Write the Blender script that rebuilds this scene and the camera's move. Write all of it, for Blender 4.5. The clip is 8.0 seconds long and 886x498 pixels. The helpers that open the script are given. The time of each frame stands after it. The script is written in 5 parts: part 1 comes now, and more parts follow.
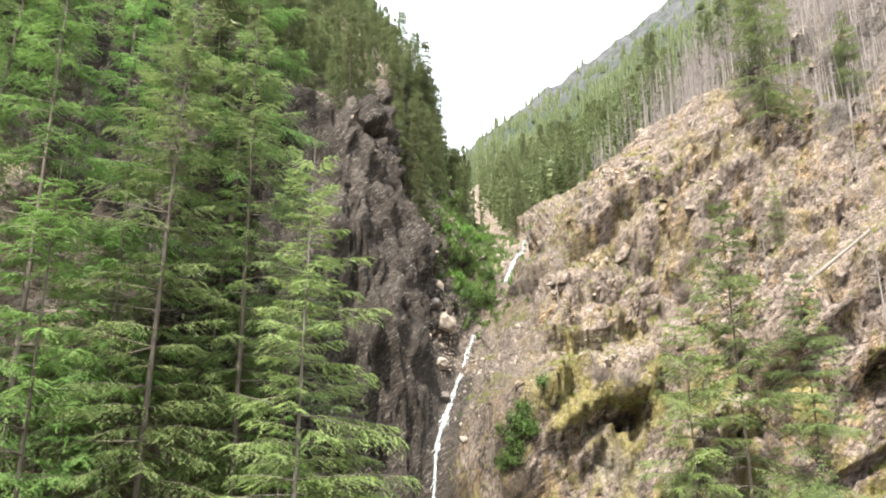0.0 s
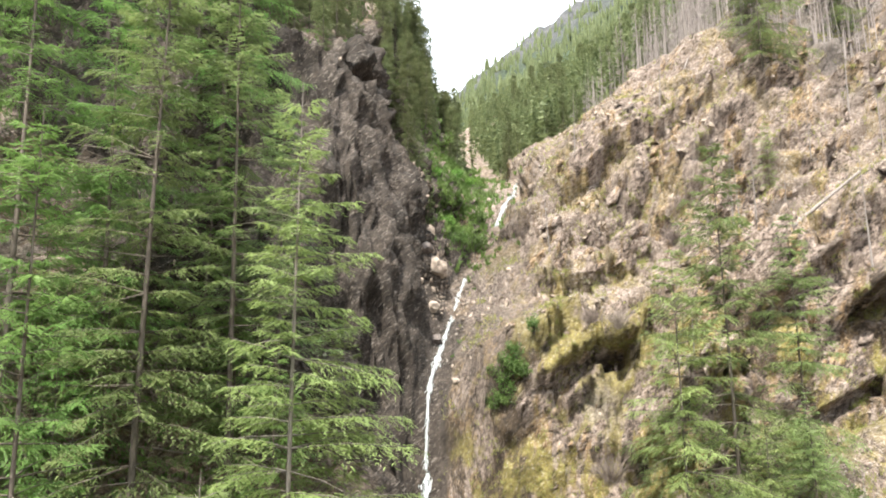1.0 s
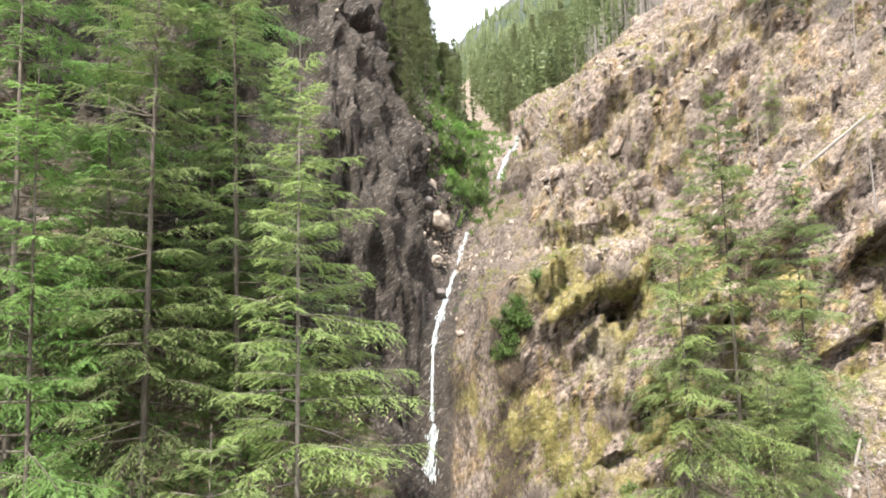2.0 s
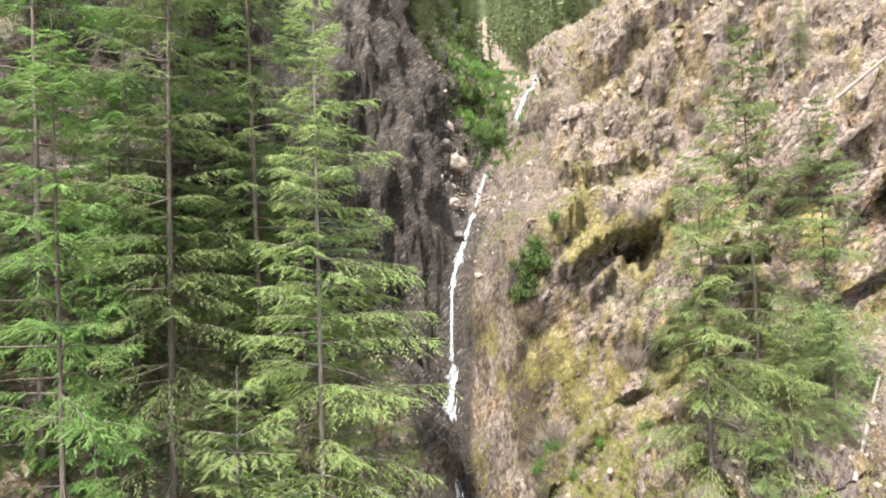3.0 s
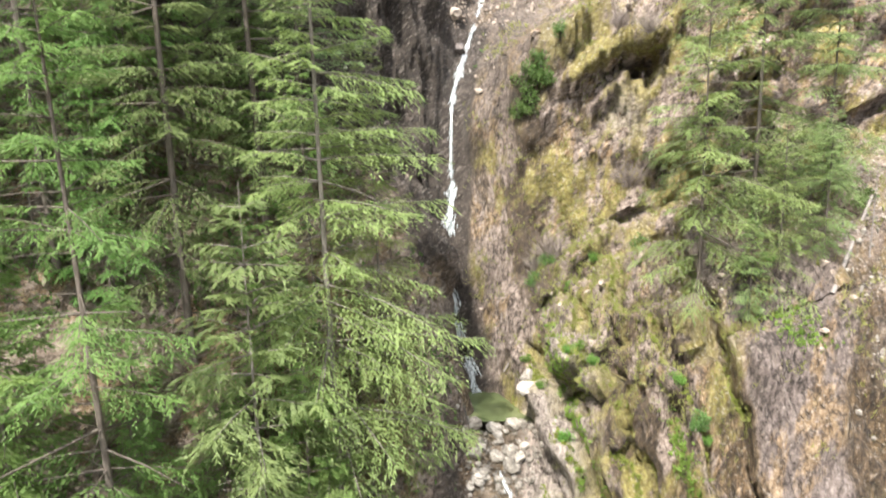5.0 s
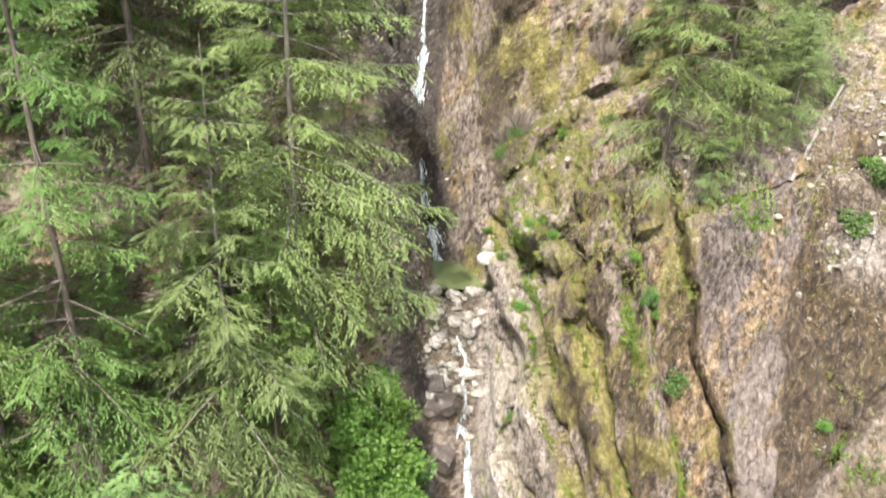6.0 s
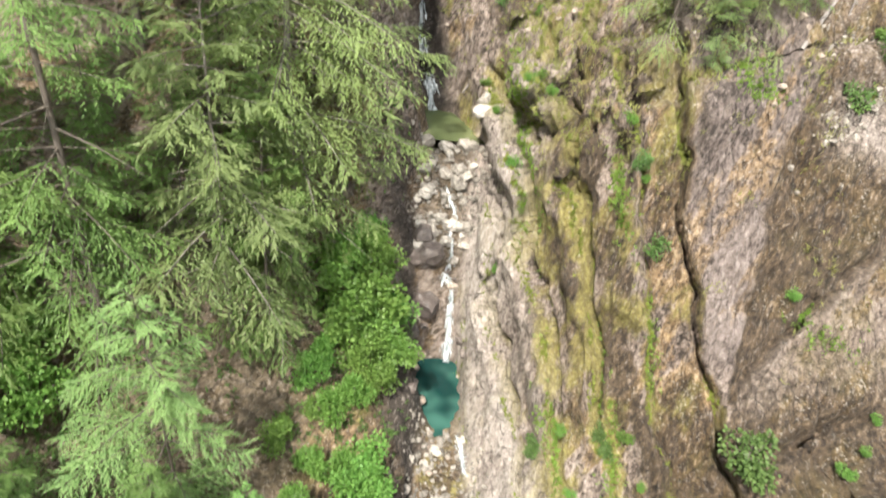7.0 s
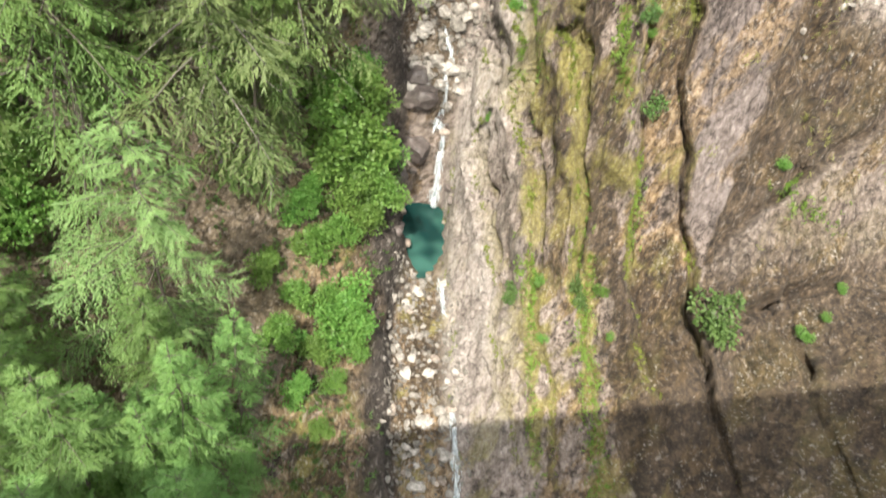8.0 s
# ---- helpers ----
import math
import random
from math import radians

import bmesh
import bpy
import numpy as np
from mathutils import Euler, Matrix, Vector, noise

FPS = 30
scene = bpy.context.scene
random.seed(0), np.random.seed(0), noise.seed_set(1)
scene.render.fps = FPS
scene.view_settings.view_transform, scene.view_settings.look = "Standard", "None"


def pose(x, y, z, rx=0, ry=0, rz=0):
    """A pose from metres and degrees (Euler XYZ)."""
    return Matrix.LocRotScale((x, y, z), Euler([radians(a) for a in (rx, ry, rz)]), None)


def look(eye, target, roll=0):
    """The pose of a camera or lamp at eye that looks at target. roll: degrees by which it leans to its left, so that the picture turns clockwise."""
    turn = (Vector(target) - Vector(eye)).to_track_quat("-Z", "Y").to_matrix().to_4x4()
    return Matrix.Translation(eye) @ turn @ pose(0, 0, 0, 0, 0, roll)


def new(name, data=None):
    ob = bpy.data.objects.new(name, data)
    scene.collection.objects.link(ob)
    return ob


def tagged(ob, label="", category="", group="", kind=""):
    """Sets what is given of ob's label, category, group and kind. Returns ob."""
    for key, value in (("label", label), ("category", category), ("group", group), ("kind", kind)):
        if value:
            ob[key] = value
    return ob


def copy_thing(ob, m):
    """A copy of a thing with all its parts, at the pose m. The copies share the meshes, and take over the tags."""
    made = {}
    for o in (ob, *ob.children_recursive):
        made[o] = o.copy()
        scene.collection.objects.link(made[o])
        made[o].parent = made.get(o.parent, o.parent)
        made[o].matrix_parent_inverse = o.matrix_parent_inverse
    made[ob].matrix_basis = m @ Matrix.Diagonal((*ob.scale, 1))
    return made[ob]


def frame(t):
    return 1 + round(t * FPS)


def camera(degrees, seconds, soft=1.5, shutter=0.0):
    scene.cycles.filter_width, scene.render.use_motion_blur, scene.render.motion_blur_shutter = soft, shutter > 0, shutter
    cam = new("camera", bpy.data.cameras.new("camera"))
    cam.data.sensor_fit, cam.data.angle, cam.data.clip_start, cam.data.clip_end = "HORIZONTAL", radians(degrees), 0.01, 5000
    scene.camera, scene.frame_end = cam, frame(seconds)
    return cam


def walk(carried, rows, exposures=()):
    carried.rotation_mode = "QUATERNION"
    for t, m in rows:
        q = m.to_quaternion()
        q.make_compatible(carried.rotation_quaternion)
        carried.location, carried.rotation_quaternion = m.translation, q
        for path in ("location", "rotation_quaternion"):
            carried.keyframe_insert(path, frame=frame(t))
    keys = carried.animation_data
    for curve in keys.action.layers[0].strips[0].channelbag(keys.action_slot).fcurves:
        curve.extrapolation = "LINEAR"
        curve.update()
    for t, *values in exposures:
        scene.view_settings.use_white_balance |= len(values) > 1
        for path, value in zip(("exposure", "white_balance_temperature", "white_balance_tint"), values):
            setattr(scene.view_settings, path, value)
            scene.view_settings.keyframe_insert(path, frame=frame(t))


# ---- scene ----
cam = camera(64.2, 8.0, soft=1.8, shutter=0.35)
# seconds, yaw, pitch, roll: the eye leans over the rail and only turns, sinking a hand's width as it looks down
ROWS = [
    (0.0, 0.000, 14.600, 0.000),
    (0.5, -0.222, 12.274, 0.112),
    (1.0, -0.728, 10.080, 0.566),
    (1.5, -0.840, 8.240, 1.080),
    (1.7, -0.712, 7.480, 1.300),
    (2.8, 0.620, 2.900, 2.040),
    (3.0, 1.160, 1.790, 2.100),
    (3.5, 1.488, -0.925, 2.270),
    (4.0, 1.810, -3.850, 2.230),
    (4.5, 1.960, -8.110, 2.260),
    (4.7, 2.000, -10.090, 2.260),
    (5.8, -1.020, -21.100, -1.150),
    (6.0, -1.335, -23.520, -1.920),
    (6.5, -2.478, -29.100, -3.890),
    (7.0, -3.128, -35.440, -6.280),
    (7.5, -4.930, -41.680, -9.410),
    (8.0, -6.970, -47.550, -12.540),
]
EYE = 50.0
walk(cam, [(t, pose(0, 0, EYE - 0.008 * t, 90 + pitch, 0, yaw) @ pose(0, 0, 0, 0, 0, -roll)) for t, yaw, pitch, roll in ROWS],
     exposures=[(0.0, 1.21, 6750, 7.0), (1.5, 1.27, 6700, 8.0), (3.5, 1.35, 6550, 9.5), (6.5, 1.24, 6650, 7.5), (8.0, 1.13, 6750, 7.0)])

# ---- sky and sun ----
TO_SUN = Vector((-0.18, -0.49, 0.83)).normalized()
world = bpy.data.worlds.new("sky")
world.use_nodes = True
scene.world = world
wn = world.node_tree.nodes
sky = wn.new("ShaderNodeTexSky")
sky.sky_type, sky.sun_disc = "NISHITA", False
sky.sun_elevation, sky.sun_rotation = math.asin(TO_SUN.z), math.atan2(TO_SUN.x, TO_SUN.y)
sky.air_density, sky.dust_density = 1.0, 4.0
# thin bright overcast over the blue
haze = wn.new("ShaderNodeMix")
haze.data_type = "RGBA"
haze.inputs[0].default_value = 0.62
haze.inputs[7].default_value = (6.6, 7.0, 7.3, 1)
world.node_tree.links.new(sky.outputs[0], haze.inputs[6])
world.node_tree.links.new(haze.outputs[2], wn["Background"].inputs[0])
wn["Background"].inputs[1].default_value = 0.215
sun = new("sun", bpy.data.lights.new("sun", "SUN"))
sun.data.energy, sun.data.angle, sun.data.color = 4.5, radians(0.6), (1.0, 0.95, 0.87)
sun.matrix_world = look(TO_SUN * 300, (0, 0, 0))

# ---- noise and mesh helpers ----
PERM = np.random.RandomState(7).permutation(512)
GRAD = np.random.RandomState(8).normal(size=(512, 3))
GRAD /= np.linalg.norm(GRAD, axis=1)[:, None]


def perlin(p):
    """Gradient noise, about -0.7 to 0.7, at an array of points."""
    i = np.floor(p).astype(int)
    f = p - i
    u = f * f * f * (f * (f * 6 - 15) + 10)
    total = 0.0
    for dx in (0, 1):
        for dy in (0, 1):
            for dz in (0, 1):
                h = PERM[(PERM[(PERM[(i[:, 0] + dx) % 512] + i[:, 1] + dy) % 512] + i[:, 2] + dz) % 512]
                g = GRAD[h]
                w = (u[:, 0] if dx else 1 - u[:, 0]) * (u[:, 1] if dy else 1 - u[:, 1]) * (u[:, 2] if dz else 1 - u[:, 2])
                total = total + w * ((f - (dx, dy, dz)) * g).sum(1)
    return total


def fbm(p, octaves=4, ridged=False):
    total, amp = 0.0, 1.0
    for k in range(octaves):
        n = perlin(p * 2.0**k + 17.3 * k)
        total = total + amp * ((0.35 - np.abs(n)) * 1.6 if ridged else n)
        amp *= 0.5
    return total


def mesh_of(name, verts, faces, material=None, smooth=True):
    """A mesh from arrays; faces are rows of three or of four corners."""
    me = bpy.data.meshes.new(name)
    verts, faces = np.asarray(verts, np.float32), np.asarray(faces, np.int32)
    me.vertices.add(len(verts))
    me.vertices.foreach_set("co", verts.ravel())
    me.loops.add(faces.size)
    me.loops.foreach_set("vertex_index", faces.ravel())
    me.polygons.add(len(faces))
    me.polygons.foreach_set("loop_start", np.arange(len(faces), dtype=np.int32) * faces.shape[1])
    me.polygons.foreach_set("use_smooth", np.full(len(faces), smooth))
    me.update(calc_edges=True)
    if material:
        me.materials.append(material)
    return me


def part(name, me, parent, label=""):
    """Links a mesh as one part under a thing."""
    ob = new(name, me)
    ob.parent = parent
    return tagged(ob, label)


# ---- materials ----
def material(name):
    m = bpy.data.materials.new(name)
    m.use_nodes = True
    return m, m.node_tree.nodes, m.node_tree.links, m.node_tree.nodes["Principled BSDF"]


def noise_node(n, l, coord, scale, detail=6.0, rough=0.6, stretch=None, turn=(0, 0, 0)):
    rot, mp = n.new("ShaderNodeMapping"), n.new("ShaderNodeMapping")
    rot.inputs["Rotation"].default_value = [radians(a) for a in turn]
    mp.inputs["Scale"].default_value = stretch or (1, 1, 1)
    l.new(coord, rot.inputs[0])
    l.new(rot.outputs[0], mp.inputs[0])
    t = n.new("ShaderNodeTexNoise")
    t.inputs["Scale"].default_value, t.inputs["Detail"].default_value, t.inputs["Roughness"].default_value = scale, detail, rough
    l.new(mp.outputs[0], t.inputs["Vector"])
    return t.outputs["Fac"]


def ramp(n, l, fac, stops):
    r = n.new("ShaderNodeValToRGB")
    el = r.color_ramp.elements
    while len(el) < len(stops):
        el.new(0.5)
    for e, (p, c) in zip(el, stops):
        e.position, e.color = p, (*c, 1) if len(c) == 3 else c
    l.new(fac, r.inputs[0])
    return r.outputs[0]


def mix(n, l, fac, a, b, how="MIX"):
    m = n.new("ShaderNodeMix")
    m.data_type, m.blend_type = "RGBA", how
    for value, socket in ((fac, m.inputs[0]), (a, m.inputs[6]), (b, m.inputs[7])):
        if isinstance(value, (int, float)):
            socket.default_value = value
        elif isinstance(value, tuple):
            socket.default_value = (*value, 1)
        else:
            l.new(value, socket)
    return m.outputs[2]


def maths(n, l, how, a, b=0.0, clamp=False):
    m = n.new("ShaderNodeMath")
    m.operation, m.use_clamp = how, clamp
    for value, socket in ((a, m.inputs[0]), (b, m.inputs[1])):
        if isinstance(value, (int, float)):
            socket.default_value = value
        else:
            l.new(value, socket)
    return m.outputs[0]


def step(n, l, fac, lo, hi):
    m = n.new("ShaderNodeMapRange")
    m.inputs[1].default_value, m.inputs[2].default_value = lo, hi
    m.interpolation_type = "SMOOTHSTEP"
    l.new(fac, m.inputs[0])
    return m.outputs[0]


def bump(n, l, height, strength, distance, shader):
    b = n.new("ShaderNodeBump")
    b.inputs["Strength"].default_value, b.inputs["Distance"].default_value = strength, distance
    l.new(height, b.inputs["Height"])
    l.new(b.outputs[0], shader.inputs["Normal"])


def attribute(n, name):
    a = n.new("ShaderNodeAttribute")
    a.attribute_name = name
    return a.outputs["Fac"]


def leaf_material(name, dark, light, through_light=0.35, rough=0.55):
    """Foliage: a colour for each leaf and each plant, light shining through."""
    m, n, l, b = material(name)
    geo, info = n.new("ShaderNodeNewGeometry"), n.new("ShaderNodeObjectInfo")
    co = n.new("ShaderNodeTexCoord").outputs["Object"]
    patch = noise_node(n, l, co, 0.35, 3)
    f = maths(n, l, "ADD", maths(n, l, "MULTIPLY", geo.outputs["Random Per Island"], 0.45), maths(n, l, "MULTIPLY", step(n, l, patch, 0.3, 0.7), 0.55))
    base = mix(n, l, f, dark, light)
    hue = n.new("ShaderNodeHueSaturation")
    l.new(base, hue.inputs["Color"])
    l.new(maths(n, l, "ADD", 0.485, maths(n, l, "MULTIPLY", info.outputs["Random"], 0.03)), hue.inputs["Hue"])
    l.new(maths(n, l, "ADD", 0.8, maths(n, l, "MULTIPLY", info.outputs["Random"], 0.4)), hue.inputs["Value"])
    l.new(hue.outputs[0], b.inputs["Base Color"])
    b.inputs["Roughness"].default_value = rough
    b.inputs["Specular IOR Level"].default_value = 0.3
    t = n.new("ShaderNodeBsdfTranslucent")
    l.new(hue.outputs[0], t.inputs["Color"])
    ms = n.new("ShaderNodeMixShader")
    ms.inputs[0].default_value = through_light
    l.new(b.outputs[0], ms.inputs[1])
    l.new(t.outputs[0], ms.inputs[2])
    l.new(ms.outputs[0], n["Material Output"].inputs["Surface"])
    return m


def bark_material(name, dark, light):
    m, n, l, b = material(name)
    co = n.new("ShaderNodeTexCoord").outputs["Object"]
    f = noise_node(n, l, co, 3.0, 6, 0.7, (3, 3, 0.5))
    l.new(ramp(n, l, f, [(0.3, dark), (0.7, light)]), b.inputs["Base Color"])
    b.inputs["Roughness"].default_value = 0.9
    bump(n, l, f, 0.6, 0.05, b)
    return m


NEEDLES = leaf_material("fir_needles", (0.118, 0.182, 0.070), (0.262, 0.352, 0.140), 0.50)
NEEDLES_YELLOW = leaf_material("yellowish_needles", (0.142, 0.196, 0.068), (0.300, 0.370, 0.142), 0.50)
NEEDLES_BLUE = leaf_material("bluish_needles", (0.115, 0.196, 0.070), (0.255, 0.375, 0.138), 0.48)
NEEDLES_YOUNG = leaf_material("young_needles", (0.085, 0.160, 0.045), (0.205, 0.325, 0.098), 0.48)
NEEDLES_FAR = leaf_material("distant_needles", (0.090, 0.115, 0.056), (0.210, 0.240, 0.118), 0.42)
MAPLE = leaf_material("maple_leaves", (0.100, 0.215, 0.045), (0.245, 0.405, 0.105), 0.55, 0.45)
SHRUB = leaf_material("shrub_leaves", (0.060, 0.120, 0.035), (0.160, 0.250, 0.075), 0.4, 0.5)
GRASS = leaf_material("dry_grass", (0.160, 0.185, 0.050), (0.340, 0.330, 0.125), 0.35, 0.7)
TWIGS = leaf_material("dead_twigs", (0.120, 0.095, 0.085), (0.290, 0.250, 0.225), 0.0, 0.9)
BARK = bark_material("fir_bark", (0.050, 0.040, 0.033), (0.160, 0.135, 0.115))
PALE_BARK = bark_material("pale_fir_bark", (0.085, 0.075, 0.065), (0.25, 0.225, 0.20))
GREY_BARK = bark_material("silver_grey_dead_wood", (0.115, 0.100, 0.095), (0.29, 0.26, 0.245))


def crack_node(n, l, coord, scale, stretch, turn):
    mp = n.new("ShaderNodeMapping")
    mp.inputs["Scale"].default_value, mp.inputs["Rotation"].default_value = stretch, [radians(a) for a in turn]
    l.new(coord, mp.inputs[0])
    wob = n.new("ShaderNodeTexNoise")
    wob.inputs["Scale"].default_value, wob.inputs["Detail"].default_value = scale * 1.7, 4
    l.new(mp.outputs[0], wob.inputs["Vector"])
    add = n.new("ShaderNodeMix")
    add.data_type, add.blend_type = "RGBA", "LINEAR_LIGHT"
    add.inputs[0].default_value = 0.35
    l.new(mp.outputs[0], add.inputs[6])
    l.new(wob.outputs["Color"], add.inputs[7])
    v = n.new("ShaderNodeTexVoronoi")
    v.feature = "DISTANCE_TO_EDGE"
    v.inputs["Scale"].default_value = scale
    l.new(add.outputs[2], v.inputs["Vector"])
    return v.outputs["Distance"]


def flake_node(n, l, coord, scale, stretch, turn, wobble=0.3):
    """A value for each long broken flake of the rock."""
    rot, mp = n.new("ShaderNodeMapping"), n.new("ShaderNodeMapping")
    rot.inputs["Rotation"].default_value = [radians(a) for a in turn]
    mp.inputs["Scale"].default_value = stretch
    l.new(coord, rot.inputs[0])
    l.new(rot.outputs[0], mp.inputs[0])
    wob = n.new("ShaderNodeTexNoise")
    wob.inputs["Scale"].default_value, wob.inputs["Detail"].default_value = scale * 1.3, 5
    l.new(mp.outputs[0], wob.inputs["Vector"])
    add = n.new("ShaderNodeMix")
    add.data_type, add.blend_type = "RGBA", "LINEAR_LIGHT"
    add.inputs[0].default_value = wobble
    l.new(mp.outputs[0], add.inputs[6])
    l.new(wob.outputs["Color"], add.inputs[7])
    v = n.new("ShaderNodeTexVoronoi")
    v.inputs["Scale"].default_value = scale
    l.new(add.outputs[2], v.inputs["Vector"])
    s = n.new("ShaderNodeSeparateColor")
    l.new(v.outputs["Color"], s.inputs[0])
    return s.outputs[0]


def rock_material():
    """Canyon rock: bedded brown-grey stone, moss, rubble and soil, by the masks of the mesh."""
    m, n, l, b = material("canyon_rock")
    co = n.new("ShaderNodeNewGeometry").outputs["Position"]
    fine = noise_node(n, l, co, 2.6, 8, 0.75)
    down = noise_node(n, l, co, 2.1, 8, 0.76, (1.7, 1.0, 0.72), (0, -14, 0))
    skew = noise_node(n, l, co, 1.5, 8, 0.76, (0.75, 0.9, 1.7), (0, 42, 0))
    streak = mix(n, l, attribute(n, "wall"), skew, down)
    zone = noise_node(n, l, co, 0.20, 6, 0.66, (1.5, 0.5, 0.42), (0, 8, 0))
    zone2 = noise_node(n, l, co, 0.33, 6, 0.66, (1.7, 0.6, 0.5), (0, -10, 30))
    patch = noise_node(n, l, co, 0.13, 5, 0.6)
    speck = noise_node(n, l, co, 4.2, 5, 0.75)
    shatter = crack_node(n, l, co, 1.1, (1.0, 1.0, 0.8), (20, 30, 0))
    own = attribute(n, "slab")
    flake = flake_node(n, l, co, 1.5, (2.6, 1.0, 0.75), (0, -14, 0))
    flake2 = flake_node(n, l, co, 1.0, (1.2, 1.0, 2.4), (0, 42, 0))
    flake = mix(n, l, attribute(n, "wall"), flake2, flake)
    grain = flake_node(n, l, co, 3.4, (2.2, 1.0, 0.9), (0, -14, 0), 0.4)
    crumb = maths(n, l, "ADD", maths(n, l, "MULTIPLY", maths(n, l, "SUBTRACT", flake, 0.5), 0.06), maths(n, l, "MULTIPLY", maths(n, l, "SUBTRACT", grain, 0.5), 0.055))
    streak = maths(n, l, "ADD", maths(n, l, "ADD", maths(n, l, "MULTIPLY", streak, 0.75), 0.115), crumb)
    tone = maths(n, l, "ADD", maths(n, l, "ADD", maths(n, l, "MULTIPLY", streak, 0.7), maths(n, l, "MULTIPLY", zone, 0.3)), maths(n, l, "MULTIPLY", own, 0.03))
    stone = ramp(n, l, tone, [(0.41, (0.026, 0.018, 0.014)), (0.45, (0.130, 0.097, 0.080)), (0.50, (0.270, 0.213, 0.182)), (0.56, (0.400, 0.332, 0.296)), (0.65, (0.60, 0.53, 0.49))])
    ochre = ramp(n, l, streak, [(0.40, (0.045, 0.025, 0.011)), (0.5, (0.230, 0.146, 0.070)), (0.62, (0.48, 0.360, 0.220))])
    col = mix(n, l, maths(n, l, "MULTIPLY", step(n, l, maths(n, l, "ADD", maths(n, l, "SUBTRACT", zone2, maths(n, l, "MULTIPLY", own, 0.07)), maths(n, l, "MULTIPLY", attribute(n, "rusty"), 0.14)), 0.50, 0.57), 0.85), stone, ochre)
    # dark brown stone; low on the right it also paints in the bridge's shade
    umber_and_shade = ramp(n, l, streak, [(0.40, (0.012, 0.007, 0.003)), (0.48, (0.036, 0.021, 0.008)), (0.56, (0.088, 0.054, 0.022)), (0.66, (0.30, 0.23, 0.165))])
    col = mix(n, l, maths(n, l, "MULTIPLY", step(n, l, maths(n, l, "ADD", zone, maths(n, l, "MULTIPLY", attribute(n, "umber_and_shade"), 0.26)), 0.485, 0.55), maths(n, l, "MULTIPLY", maths(n, l, "MAXIMUM", attribute(n, "moss"), attribute(n, "umber_and_shade")), 0.9)), col, umber_and_shade)
    moss_col = ramp(n, l, fine, [(0.33, (0.078, 0.062, 0.017)), (0.5, (0.225, 0.190, 0.053)), (0.68, (0.39, 0.360, 0.125))])
    where = maths(n, l, "ADD", maths(n, l, "MULTIPLY", zone2, 0.45), maths(n, l, "MULTIPLY", patch, 0.55))
    moss_f = maths(n, l, "MULTIPLY", attribute(n, "moss"), step(n, l, maths(n, l, "ADD", where, maths(n, l, "MULTIPLY", attribute(n, "seam"), 0.065)), 0.505, 0.575))
    col = mix(n, l, maths(n, l, "MULTIPLY", maths(n, l, "MULTIPLY", moss_f, 0.85), maths(n, l, "SUBTRACT", 1.0, maths(n, l, "MULTIPLY", attribute(n, "umber_and_shade"), 0.75), True)), col, moss_col)
    rubble = ramp(n, l, speck, [(0.32, (0.065, 0.046, 0.037)), (0.45, (0.190, 0.143, 0.117)), (0.56, (0.320, 0.266, 0.232)), (0.68, (0.56, 0.50, 0.46))])
    rub_f = maths(n, l, "MULTIPLY", attribute(n, "rubble"), step(n, l, maths(n, l, "ADD", maths(n, l, "MULTIPLY", zone, 0.5), maths(n, l, "MULTIPLY", fine, 0.5)), 0.45, 0.55))
    col = mix(n, l, maths(n, l, "MULTIPLY", rub_f, 0.9), col, rubble)
    pale = ramp(n, l, tone, [(0.41, (0.080, 0.064, 0.055)), (0.47, (0.240, 0.201, 0.180)), (0.53, (0.375, 0.325, 0.297)), (0.62, (0.58, 0.525, 0.485))])
    col = mix(n, l, maths(n, l, "MULTIPLY", attribute(n, "bare"), 0.85), col, pale)
    pink = ramp(n, l, tone, [(0.41, (0.036, 0.027, 0.024)), (0.46, (0.120, 0.093, 0.083)), (0.53, (0.205, 0.166, 0.152)), (0.63, (0.35, 0.295, 0.275))])
    col = mix(n, l, maths(n, l, "MULTIPLY", attribute(n, "facet"), maths(n, l, "SUBTRACT", 1.0, maths(n, l, "MULTIPLY", step(n, l, zone2, 0.50, 0.58), 0.85))), col, pink)
    soil = ramp(n, l, fine, [(0.3, (0.035, 0.026, 0.016)), (0.5, (0.105, 0.077, 0.046)), (0.68, (0.24, 0.190, 0.130))])
    col = mix(n, l, attribute(n, "soil"), col, soil)
    # dark cliff rock, also used to paint shade into the slot and left bank
    dark = ramp(n, l, tone, [(0.40, (0.012, 0.009, 0.007)), (0.50, (0.042, 0.032, 0.026)), (0.60, (0.098, 0.078, 0.065)), (0.72, (0.24, 0.20, 0.175))])
    col = mix(n, l, attribute(n, "basalt_and_shade"), col, dark)
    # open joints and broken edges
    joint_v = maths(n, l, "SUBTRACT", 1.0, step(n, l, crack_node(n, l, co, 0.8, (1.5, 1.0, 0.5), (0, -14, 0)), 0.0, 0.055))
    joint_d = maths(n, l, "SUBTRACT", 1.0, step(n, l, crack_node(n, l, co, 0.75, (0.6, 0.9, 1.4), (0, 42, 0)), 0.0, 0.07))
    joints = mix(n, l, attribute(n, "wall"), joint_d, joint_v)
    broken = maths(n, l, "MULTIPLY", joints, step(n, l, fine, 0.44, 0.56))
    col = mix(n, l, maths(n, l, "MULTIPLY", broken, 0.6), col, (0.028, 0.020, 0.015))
    # thin flakes broken along the beds: highlights painted as pale streaks, with dark edges
    thin = mix(n, l, attribute(n, "wall"), noise_node(n, l, co, 1.6, 4, 0.7, (0.9, 1.0, 3.2), (0, 42, 0)), noise_node(n, l, co, 1.5, 6, 0.75, (3.2, 1.4, 1.0), (0, -14, 0)))
